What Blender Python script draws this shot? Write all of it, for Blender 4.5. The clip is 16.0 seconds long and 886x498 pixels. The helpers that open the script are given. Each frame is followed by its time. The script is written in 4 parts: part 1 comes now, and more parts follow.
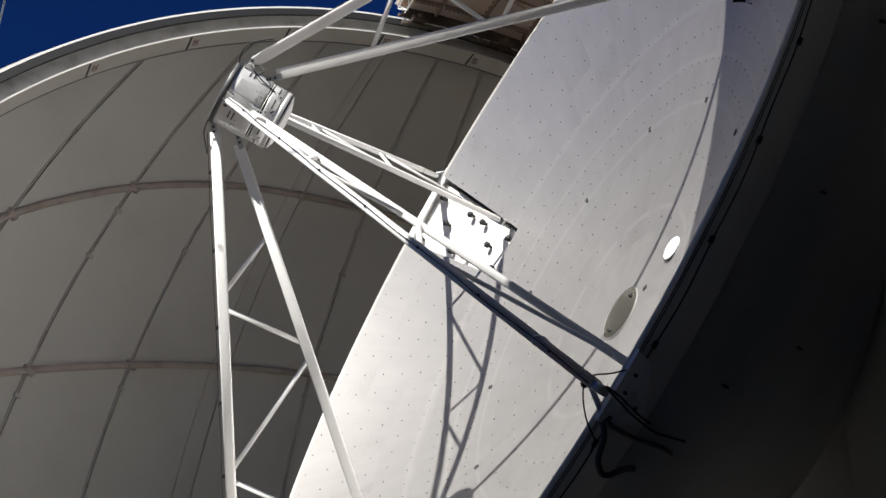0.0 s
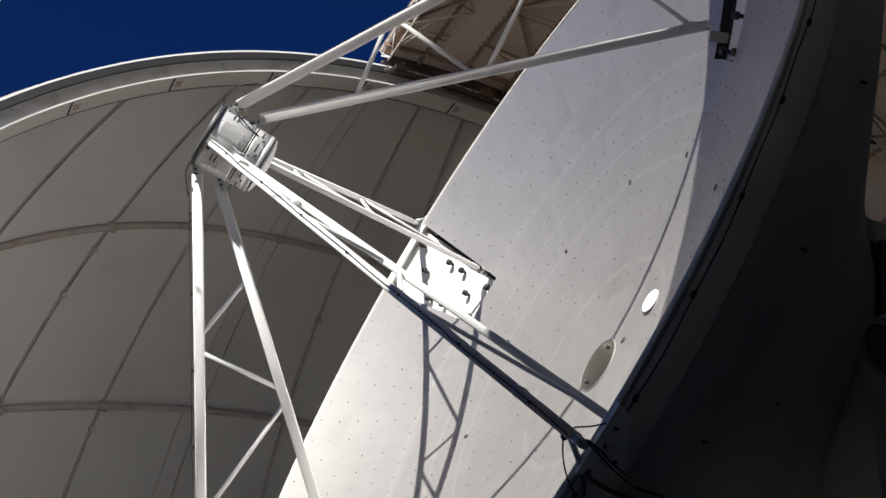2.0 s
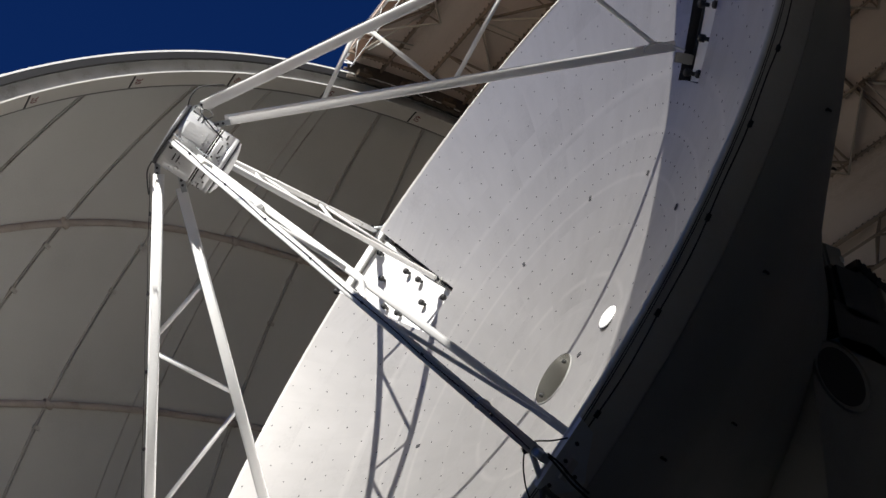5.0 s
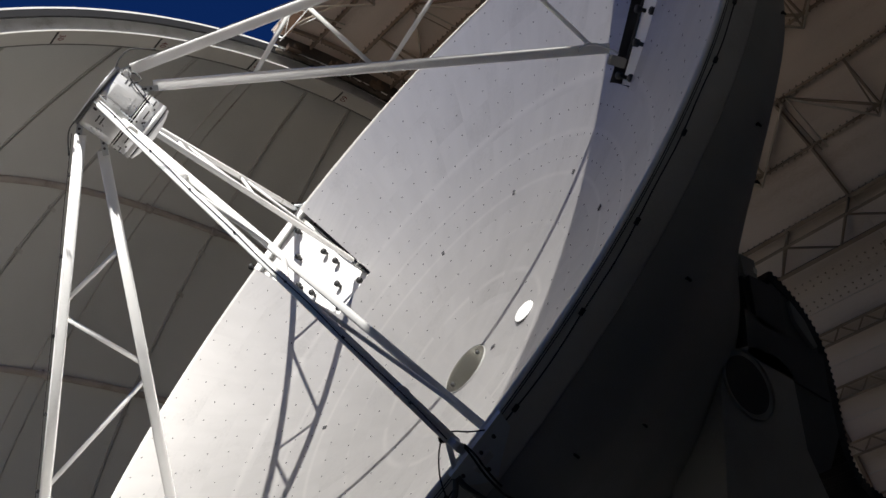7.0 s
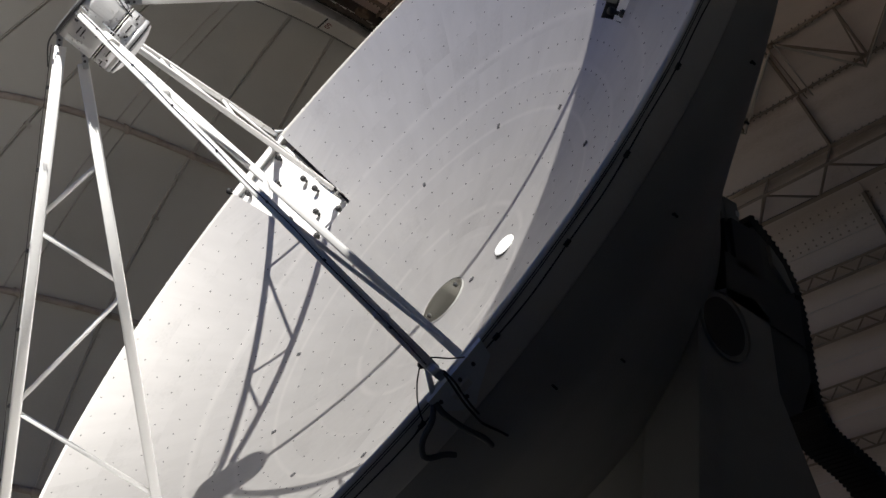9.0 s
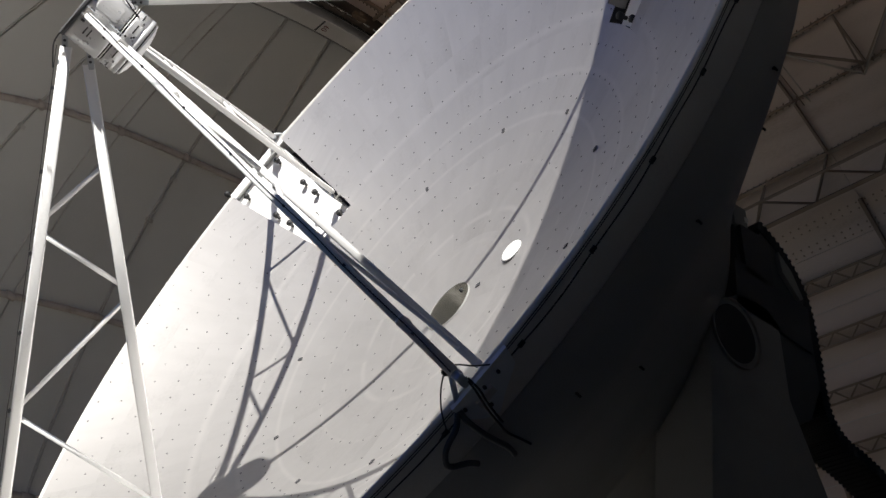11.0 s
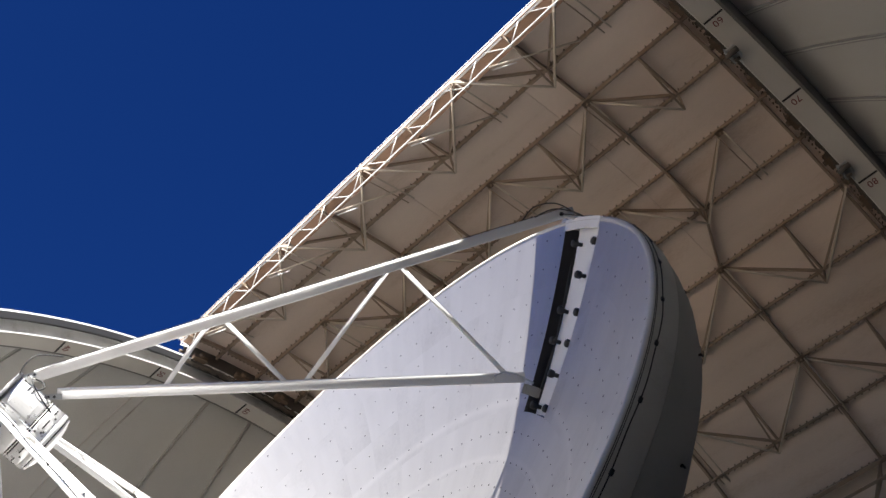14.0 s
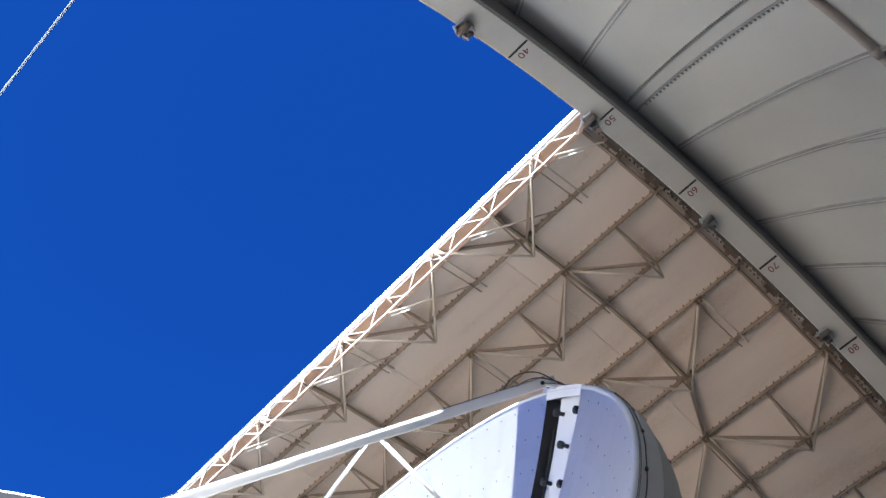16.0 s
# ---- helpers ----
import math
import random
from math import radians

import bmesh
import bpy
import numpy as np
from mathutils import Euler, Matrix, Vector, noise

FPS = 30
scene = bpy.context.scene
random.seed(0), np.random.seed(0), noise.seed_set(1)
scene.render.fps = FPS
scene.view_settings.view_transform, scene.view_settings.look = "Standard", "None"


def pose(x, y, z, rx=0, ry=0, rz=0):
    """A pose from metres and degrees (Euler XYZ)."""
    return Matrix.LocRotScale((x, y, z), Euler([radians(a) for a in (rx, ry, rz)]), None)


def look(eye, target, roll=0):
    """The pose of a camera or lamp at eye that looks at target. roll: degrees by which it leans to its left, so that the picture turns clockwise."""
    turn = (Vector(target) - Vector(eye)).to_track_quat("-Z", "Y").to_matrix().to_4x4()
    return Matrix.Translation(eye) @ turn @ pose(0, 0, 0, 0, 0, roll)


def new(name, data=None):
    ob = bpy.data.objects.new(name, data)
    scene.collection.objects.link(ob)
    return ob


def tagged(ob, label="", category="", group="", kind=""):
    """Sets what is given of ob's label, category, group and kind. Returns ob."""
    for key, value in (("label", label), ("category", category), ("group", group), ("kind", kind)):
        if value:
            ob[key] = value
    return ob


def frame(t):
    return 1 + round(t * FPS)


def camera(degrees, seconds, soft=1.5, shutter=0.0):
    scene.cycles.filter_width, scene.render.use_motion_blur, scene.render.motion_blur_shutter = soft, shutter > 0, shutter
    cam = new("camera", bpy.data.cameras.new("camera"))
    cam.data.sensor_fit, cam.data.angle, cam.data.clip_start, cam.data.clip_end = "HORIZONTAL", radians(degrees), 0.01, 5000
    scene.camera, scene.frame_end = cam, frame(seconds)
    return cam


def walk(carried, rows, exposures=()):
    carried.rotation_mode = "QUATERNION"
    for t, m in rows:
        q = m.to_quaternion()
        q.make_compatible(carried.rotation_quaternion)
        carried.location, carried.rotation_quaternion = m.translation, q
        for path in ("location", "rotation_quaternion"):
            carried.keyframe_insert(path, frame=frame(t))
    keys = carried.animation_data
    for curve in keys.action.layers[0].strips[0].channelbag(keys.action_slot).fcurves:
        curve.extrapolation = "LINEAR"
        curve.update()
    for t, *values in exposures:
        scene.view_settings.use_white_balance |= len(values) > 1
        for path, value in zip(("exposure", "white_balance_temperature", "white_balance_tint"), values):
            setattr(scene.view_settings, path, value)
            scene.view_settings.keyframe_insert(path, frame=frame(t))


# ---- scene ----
import itertools

cam = camera(41.93, 16.0)
walk(cam, [
    (0, pose(-9.714, 9.595, 1.560, 122.41, 1.82, -116.78)),
    (0.5, pose(-9.707, 9.591, 1.556, 123.03, 1.32, -117.36)),
    (1, pose(-9.696, 9.605, 1.577, 123.83, 1.51, -117.46)),
    (1.5, pose(-9.688, 9.602, 1.577, 123.96, 1.52, -117.40)),
    (2, pose(-9.690, 9.642, 1.580, 124.66, 1.38, -118.54)),
    (2.5, pose(-9.689, 9.698, 1.574, 124.27, 1.55, -119.30)),
    (3, pose(-9.691, 9.719, 1.583, 125.07, 0.92, -119.74)),
    (3.5, pose(-9.686, 9.746, 1.597, 125.18, 1.45, -120.42)),
    (4, pose(-9.701, 9.756, 1.576, 125.54, 1.52, -120.50)),
    (4.2, pose(-9.692, 9.736, 1.583, 125.08, 1.54, -120.91)),
    (6.3, pose(-9.592, 9.820, 1.589, 125.66, 0.37, -123.99)),
    (6.5, pose(-9.592, 9.822, 1.590, 125.24, 0.13, -125.33)),
    (7, pose(-9.558, 9.877, 1.612, 124.18, 0.27, -127.75)),
    (7.5, pose(-9.518, 9.907, 1.613, 122.82, 0.21, -128.82)),
    (8, pose(-9.489, 9.892, 1.594, 122.71, -0.67, -127.74)),
    (8.5, pose(-9.460, 9.854, 1.579, 121.70, -0.61, -128.92)),
    (8.7, pose(-9.447, 9.844, 1.580, 121.35, -0.93, -129.60)),
    (10.8, pose(-9.162, 10.020, 1.645, 121.01, -0.79, -131.11)),
    (11, pose(-9.162, 10.020, 1.645, 121.36, -0.86, -130.98)),
    (11.5, pose(-9.171, 10.031, 1.667, 123.47, -1.10, -133.04)),
    (12, pose(-9.218, 10.058, 1.688, 126.45, -0.20, -134.60)),
    (12.5, pose(-9.272, 10.023, 1.759, 129.20, 1.04, -134.53)),
    (13, pose(-9.313, 10.027, 1.789, 134.05, 1.33, -134.24)),
    (13.5, pose(-9.342, 10.016, 1.800, 137.29, 1.47, -133.54)),
    (14, pose(-9.365, 10.021, 1.822, 139.52, 1.76, -133.38)),
    (14.5, pose(-9.360, 10.018, 1.819, 142.17, 1.83, -134.51)),
    (15, pose(-9.372, 10.005, 1.825, 143.83, 2.13, -134.95)),
    (15.5, pose(-9.371, 9.990, 1.844, 145.43, 2.33, -134.51)),
    (16, pose(-9.355, 9.957, 1.874, 147.93, 2.73, -133.51)),
], exposures=[(0, 0.8, 6500, 10), (12.5, 0.98, 6500, 10), (14, 1.95, 6500, 10), (16, 3.12, 5750, 6)])

# ---- light ----
SUN = Vector((-0.418, 0.616, 0.635)).normalized()
world = bpy.data.worlds.new("world")
scene.world = world
world.use_nodes = True
wn = world.node_tree
sky = wn.nodes.new("ShaderNodeTexSky")
sky.sky_type, sky.sun_disc = "NISHITA", False
sky.sun_elevation = math.asin(SUN.z)
sky.sun_rotation = math.atan2(SUN.x, SUN.y)
sky.altitude, sky.air_density, sky.dust_density, sky.ozone_density = 1900, 1.0, 0.2, 3.0
where = wn.nodes.new("ShaderNodeTexCoord")
height = wn.nodes.new("ShaderNodeSeparateXYZ")
wn.links.new(where.outputs["Generated"], height.inputs[0])
climb = wn.nodes.new("ShaderNodeMapRange")
climb.interpolation_type = "SMOOTHSTEP"
climb.inputs[1].default_value, climb.inputs[2].default_value = 0.0, 0.5
wn.links.new(height.outputs["Z"], climb.inputs[0])
tint = wn.nodes.new("ShaderNodeMix")
tint.data_type = "RGBA"
pale, deep_blue = [q for q in tint.inputs if q.type == "RGBA"]
pale.default_value = (0.34, 0.55, 0.74, 1)          # paler towards the horizon
deep_blue.default_value = (0.098, 0.31, 0.8, 1)     # a deep mountain sky
wn.links.new(climb.outputs[0], tint.inputs[0])
deep = wn.nodes.new("ShaderNodeVectorMath")
deep.operation = "MULTIPLY"
wn.links.new(sky.outputs[0], deep.inputs[0])
wn.links.new([q for q in tint.outputs if q.type == "RGBA"][0], deep.inputs[1])
wn.links.new(deep.outputs[0], wn.nodes["Background"].inputs[0])
wn.nodes["Background"].inputs[1].default_value = 0.0335
sun = new("sun", bpy.data.lights.new("sun", "SUN"))
sun.data.energy, sun.data.angle, sun.data.color = 4.5, radians(0.53), (1.0, 0.965, 0.905)
sun.matrix_world = look(SUN * 60, (0, 0, 0))


# ---- materials ----
def material(name, color, rough=0.6, metal=0.0, fine=40.0, coarse=1.2, vary=0.12, bump=0.15, stain=None, streak=(1, 1, 1), spec=0.5, uneven=0.1):
    """A surface with grain and stains at two scales, in metres of the object's own space."""
    m = bpy.data.materials.new(name)
    m.use_nodes = True
    n, l = m.node_tree.nodes, m.node_tree.links
    b = n["Principled BSDF"]
    b.inputs["Metallic"].default_value = metal
    b.inputs["Specular IOR Level"].default_value = spec
    tc = n.new("ShaderNodeTexCoord")
    mp = n.new("ShaderNodeMapping")
    mp.inputs["Scale"].default_value = streak
    l.new(tc.outputs["Object"], mp.inputs[0])
    big = n.new("ShaderNodeTexNoise")
    big.inputs["Scale"].default_value, big.inputs["Detail"].default_value = coarse, 6
    small = n.new("ShaderNodeTexNoise")
    small.inputs["Scale"].default_value, small.inputs["Detail"].default_value = fine, 4
    l.new(mp.outputs[0], big.inputs["Vector"])
    l.new(mp.outputs[0], small.inputs["Vector"])
    dark = stain or tuple(c * (1 - 2.2 * vary) for c in color)
    light = tuple(min(1, c * (1 + vary)) for c in color)
    ramp = n.new("ShaderNodeValToRGB")
    ramp.color_ramp.elements[0].position, ramp.color_ramp.elements[1].position = 0.28, 0.72
    ramp.color_ramp.elements[0].color, ramp.color_ramp.elements[1].color = (*dark, 1), (*light, 1)
    mid = ramp.color_ramp.elements.new(0.46)
    mid.color = (*color, 1)
    mixv = n.new("ShaderNodeMath")
    mixv.operation = "MULTIPLY_ADD"
    mixv.inputs[1].default_value = 0.25
    l.new(small.outputs[0], mixv.inputs[0])
    sc = n.new("ShaderNodeMath")
    sc.operation = "MULTIPLY"
    sc.inputs[1].default_value = 0.75
    l.new(big.outputs[0], sc.inputs[0])
    l.new(sc.outputs[0], mixv.inputs[2])
    l.new(mixv.outputs[0], ramp.inputs[0])
    info = n.new("ShaderNodeObjectInfo")
    hsv = n.new("ShaderNodeHueSaturation")
    mr = n.new("ShaderNodeMapRange")
    mr.inputs[3].default_value, mr.inputs[4].default_value = 1 - 0.4 * vary, 1 + 0.4 * vary
    l.new(info.outputs["Random"], mr.inputs[0])
    l.new(mr.outputs[0], hsv.inputs["Value"])
    l.new(ramp.outputs[0], hsv.inputs["Color"])
    l.new(hsv.outputs[0], b.inputs["Base Color"])
    rr = n.new("ShaderNodeMapRange")
    rr.inputs[3].default_value, rr.inputs[4].default_value = max(0.05, rough - uneven), min(1, rough + uneven)
    l.new(small.outputs[0], rr.inputs[0])
    l.new(rr.outputs[0], b.inputs["Roughness"])
    if bump:
        bp = n.new("ShaderNodeBump")
        bp.inputs["Strength"].default_value, bp.inputs["Distance"].default_value = bump, 0.01
        l.new(mixv.outputs[0], bp.inputs["Height"])
        l.new(bp.outputs[0], b.inputs["Normal"])
    return m


WHITE_PAINT = material("white_paint", (0.83, 0.83, 0.82), 0.45, vary=0.05)
PANEL = material("dome_panel", (0.58, 0.575, 0.55), 0.6, vary=0.06, coarse=0.5)
BEIGE = material("beige_panel", (0.675, 0.57, 0.5), 0.65, vary=0.12, coarse=0.9, stain=(0.49, 0.375, 0.3), streak=(0.3, 1.7, 1.7))
BEAM = material("painted_steel", (0.29, 0.225, 0.17), 0.6, vary=0.16, stain=(0.24, 0.15, 0.09), coarse=2.5)
GALV = material("galvanised_steel", (0.5, 0.52, 0.54), 0.45, metal=0.5, vary=0.15)
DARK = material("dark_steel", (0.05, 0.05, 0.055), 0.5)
RUBBER = material("black_rubber", (0.015, 0.015, 0.016), 0.6)
GREY_PAINT = material("grey_paint", (0.55, 0.55, 0.54), 0.5, vary=0.06)
ARCH_GREY = material("weathered_grey_paint", (0.44, 0.45, 0.455), 0.6, vary=0.14, stain=(0.27, 0.26, 0.24), coarse=3.5)
CREAM = material("cream_paint", (0.6, 0.58, 0.54), 0.55, vary=0.06)
WHITE_WORN = material("worn_white_paint", (0.72, 0.71, 0.68), 0.6, vary=0.15, fine=18)
BRIGHT_WHITE = material("bright_white_paint", (0.86, 0.86, 0.85), 0.4, vary=0.02, bump=0.02)
RIB = material("dusty_rib_paint", (0.52, 0.505, 0.48), 0.7, vary=0.12, stain=(0.3, 0.26, 0.22), coarse=3)
RIB_GREY_SHADE = material("grey_rib_and_edge_shade", (0.33, 0.335, 0.335), 0.65, vary=0.12, coarse=3)
HOOP = material("dusty_hoop_paint", (0.42, 0.37, 0.33), 0.7, vary=0.14, stain=(0.28, 0.22, 0.18), coarse=2.5)
ROPE = material("pale_rope", (0.3, 0.35, 0.42), 0.6, vary=0.04, bump=0)
ROD = material("pale_rod_paint", (0.5, 0.44, 0.37), 0.55, vary=0.1)
FASCIA = material("brown_fascia", (0.3, 0.19, 0.13), 0.75, vary=0.2, coarse=2)
# greasy dirt on the rollers, dark stand-in for shade beside the door
GRIME_SHADE = material("grime_and_shade", (0.1, 0.085, 0.07), 0.7, vary=0.25, coarse=3)
HUB_PAINT = material("hub_paint", (0.76, 0.765, 0.77), 0.3, metal=0.4, vary=0.04, coarse=5, fine=14, bump=0)
RUST = material("rusty_steel", (0.14, 0.1, 0.07), 0.75, vary=0.25)
RIM_GREY = material("rim_paint", (0.62, 0.61, 0.58), 0.75, vary=0.08, spec=0.3)
# the rim's paint again, toned darker for the shaded back
BACK_SHADED = material("back_cladding_shade", (0.36, 0.36, 0.34), 0.5, vary=0.06)
MEMBRANE = material("grey_membrane", (0.4, 0.39, 0.34), 0.18, metal=1.0, vary=0.03, bump=0, uneven=0.02)
HOSE = material("dark_grey_hose", (0.07, 0.07, 0.07), 0.55)
SCREW = material("dark_screw", (0.09, 0.09, 0.095), 0.7)
PLATE_GREY = material("pale_plate_paint", (0.62, 0.66, 0.7), 0.5, vary=0.06)
MOUNT_GREY = material("mount_paint", (0.3, 0.3, 0.285), 0.6, vary=0.08)
CONCRETE = material("concrete", (0.38, 0.365, 0.335), 0.85, vary=0.15)
# wall paint; on the arches' outer webs it stands for shadow
DARK_WALL_WEB_SHADE = material("dark_wall_paint_web_shade", (0.17, 0.168, 0.16), 0.7, vary=0.12, coarse=0.6)
RED_INK = material("dark_red_ink", (0.16, 0.02, 0.02), 0.6)
SOIL = material("dry_soil", (0.36, 0.27, 0.19), 0.95, vary=0.2, coarse=0.2)


def dish_material():
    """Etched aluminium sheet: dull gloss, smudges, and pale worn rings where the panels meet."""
    m = material("etched_aluminium", (0.62, 0.607, 0.595), 0.455, metal=0.88, coarse=0.8, fine=20, vary=0.035, bump=0, stain=(0.545, 0.533, 0.523), uneven=0.012)
    n, l = m.node_tree.nodes, m.node_tree.links
    b = n["Principled BSDF"]
    base = b.inputs["Base Color"].links[0].from_socket
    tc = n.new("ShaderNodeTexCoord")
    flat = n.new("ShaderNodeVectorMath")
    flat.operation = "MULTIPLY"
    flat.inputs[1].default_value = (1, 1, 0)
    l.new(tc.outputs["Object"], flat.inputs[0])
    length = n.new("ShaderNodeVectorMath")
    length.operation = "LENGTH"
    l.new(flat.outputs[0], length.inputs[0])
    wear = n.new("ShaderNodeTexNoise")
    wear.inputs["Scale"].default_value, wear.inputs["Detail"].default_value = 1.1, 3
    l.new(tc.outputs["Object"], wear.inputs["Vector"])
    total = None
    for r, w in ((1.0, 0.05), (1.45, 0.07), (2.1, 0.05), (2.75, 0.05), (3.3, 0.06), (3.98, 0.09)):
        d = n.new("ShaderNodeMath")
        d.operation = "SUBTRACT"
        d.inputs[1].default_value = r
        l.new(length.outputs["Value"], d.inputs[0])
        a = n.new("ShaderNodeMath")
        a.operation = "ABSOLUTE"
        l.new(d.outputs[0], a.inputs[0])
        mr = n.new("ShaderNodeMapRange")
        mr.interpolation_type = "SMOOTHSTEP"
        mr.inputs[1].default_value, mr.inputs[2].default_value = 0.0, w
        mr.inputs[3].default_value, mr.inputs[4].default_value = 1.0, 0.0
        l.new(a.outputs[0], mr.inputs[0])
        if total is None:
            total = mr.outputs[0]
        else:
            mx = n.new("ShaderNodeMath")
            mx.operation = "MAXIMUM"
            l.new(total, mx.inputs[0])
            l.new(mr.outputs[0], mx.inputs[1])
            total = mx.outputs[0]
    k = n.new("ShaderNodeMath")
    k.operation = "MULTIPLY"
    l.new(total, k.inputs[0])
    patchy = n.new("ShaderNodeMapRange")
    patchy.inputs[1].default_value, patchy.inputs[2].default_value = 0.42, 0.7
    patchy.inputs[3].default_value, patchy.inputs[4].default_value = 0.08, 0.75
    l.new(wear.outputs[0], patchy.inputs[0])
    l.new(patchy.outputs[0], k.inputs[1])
    # every panel has its own patch of the pattern, and faint streaks run outwards
    info = n.new("ShaderNodeObjectInfo")
    shift = n.new("ShaderNodeMath")
    shift.operation = "MULTIPLY"
    shift.inputs[1].default_value = 37.0
    l.new(info.outputs["Random"], shift.inputs[0])
    mp = [q for q in n if q.type == "MAPPING"][0]
    l.new(shift.outputs[0], mp.inputs["Location"])
    xyz = n.new("ShaderNodeSeparateXYZ")
    l.new(tc.outputs["Object"], xyz.inputs[0])
    ang = n.new("ShaderNodeMath")
    ang.operation = "ARCTAN2"
    l.new(xyz.outputs["Y"], ang.inputs[0])
    l.new(xyz.outputs["X"], ang.inputs[1])
    polar_at = n.new("ShaderNodeCombineXYZ")
    wide = n.new("ShaderNodeMath")
    wide.operation = "MULTIPLY"
    wide.inputs[1].default_value = 4.6
    along = n.new("ShaderNodeMath")
    along.operation = "MULTIPLY"
    l.new(ang.outputs[0], along.inputs[0])
    l.new(length.outputs["Value"], along.inputs[1])
    l.new(along.outputs[0], wide.inputs[0])
    l.new(wide.outputs[0], polar_at.inputs[0])
    l.new(length.outputs["Value"], polar_at.inputs[1])
    l.new(shift.outputs[0], polar_at.inputs[2])
    streaks = n.new("ShaderNodeTexNoise")
    streaks.inputs["Scale"].default_value, streaks.inputs["Detail"].default_value = 0.9, 4
    l.new(polar_at.outputs[0], streaks.inputs["Vector"])
    dim = n.new("ShaderNodeMapRange")
    dim.inputs[1].default_value, dim.inputs[2].default_value = 0.32, 0.68
    dim.inputs[3].default_value, dim.inputs[4].default_value = 0.965, 1.02
    l.new(streaks.outputs[0], dim.inputs[0])
    tone = n.new("ShaderNodeHueSaturation")
    l.new(base, tone.inputs["Color"])
    l.new(dim.outputs[0], tone.inputs["Value"])
    base = tone.outputs[0]
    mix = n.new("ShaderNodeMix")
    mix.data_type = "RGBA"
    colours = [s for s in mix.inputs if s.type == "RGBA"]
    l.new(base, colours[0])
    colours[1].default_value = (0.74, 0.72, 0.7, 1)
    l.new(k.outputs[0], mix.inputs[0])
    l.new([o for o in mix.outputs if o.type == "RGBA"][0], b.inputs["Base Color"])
    return m


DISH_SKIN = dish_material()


# ---- building tools ----
def obj(name, bm, mat, parent=None, label="", smooth=False):
    me = bpy.data.meshes.new(name)
    bm.to_mesh(me)
    bm.free()
    for mm in (mat if isinstance(mat, (list, tuple)) else [mat]):
        me.materials.append(mm)
    if smooth:
        me.polygons.foreach_set("use_smooth", [True] * len(me.polygons))
    ob = new(name, me)
    ob.parent = parent
    return tagged(ob, label=label)


def part(name, bm, mat, parent, label="", smooth=False):
    return obj(name, bm, mat, parent, label, smooth)


def from_faces(verts, faces):
    bm = bmesh.new()
    vs = [bm.verts.new(v) for v in verts]
    for f in faces:
        bm.faces.new([vs[i] for i in f])
    return bm


def tube(bm, a, b, r0, r1=None, seg=12, caps=True):
    """A round bar from a to b."""
    a, b = Vector(a), Vector(b)
    r1 = r0 if r1 is None else r1
    q = (b - a).to_track_quat("Z", "Y")
    rings = []
    for c, r in ((a, r0), (b, r1)):
        rings.append([bm.verts.new(c + q @ Vector((r * math.cos(k * math.tau / seg), r * math.sin(k * math.tau / seg), 0))) for k in range(seg)])
    for k in range(seg):
        f = bm.faces.new((rings[0][k], rings[0][(k + 1) % seg], rings[1][(k + 1) % seg], rings[1][k]))
        f.smooth = True
    if caps:
        bm.faces.new(rings[0][::-1])
        bm.faces.new(rings[1])
    return bm


def beam(bm, a, b, w, h, up=(0, 0, 1)):
    """A square bar from a to b, w wide and h deep along up."""
    a, b = Vector(a), Vector(b)
    d = (b - a).normalized()
    s = d.cross(Vector(up))
    s = s.normalized() if s.length > 1e-5 else d.orthogonal().normalized()
    u = s.cross(d)
    vs = [bm.verts.new(c + s * (i * w / 2) + u * (j * h / 2)) for c in (a, b) for i, j in ((-1, -1), (1, -1), (1, 1), (-1, 1))]
    for f in ((0, 1, 5, 4), (1, 2, 6, 5), (2, 3, 7, 6), (3, 0, 4, 7), (3, 2, 1, 0), (4, 5, 6, 7)):
        bm.faces.new([vs[i] for i in f])
    return bm


def box(bm, c, sx, sy, sz, m=None):
    """A box round c, in the frame m."""
    m = m or Matrix.Identity(4)
    c = Vector(c)
    vs = [bm.verts.new(m @ (c + Vector((i * sx / 2, j * sy / 2, k * sz / 2)))) for k in (-1, 1) for i, j in ((-1, -1), (1, -1), (1, 1), (-1, 1))]
    for f in ((3, 2, 1, 0), (4, 5, 6, 7), (0, 1, 5, 4), (1, 2, 6, 5), (2, 3, 7, 6), (3, 0, 4, 7)):
        bm.faces.new([vs[i] for i in f])
    return bm


def lathe(bm, profile, seg=64, closed=False, m=None):
    """Turns (r, z) pairs round the z axis."""
    m = m or Matrix.Identity(4)
    rings = [[bm.verts.new(m @ Vector((r * math.cos(k * math.tau / seg), r * math.sin(k * math.tau / seg), z))) for k in range(seg)] for r, z in profile]
    pairs = list(zip(rings, rings[1:])) + ([(rings[-1], rings[0])] if closed else [])
    for p, q in pairs:
        for k in range(seg):
            f = bm.faces.new((p[k], p[(k + 1) % seg], q[(k + 1) % seg], q[k]))
            f.smooth = True
    return bm


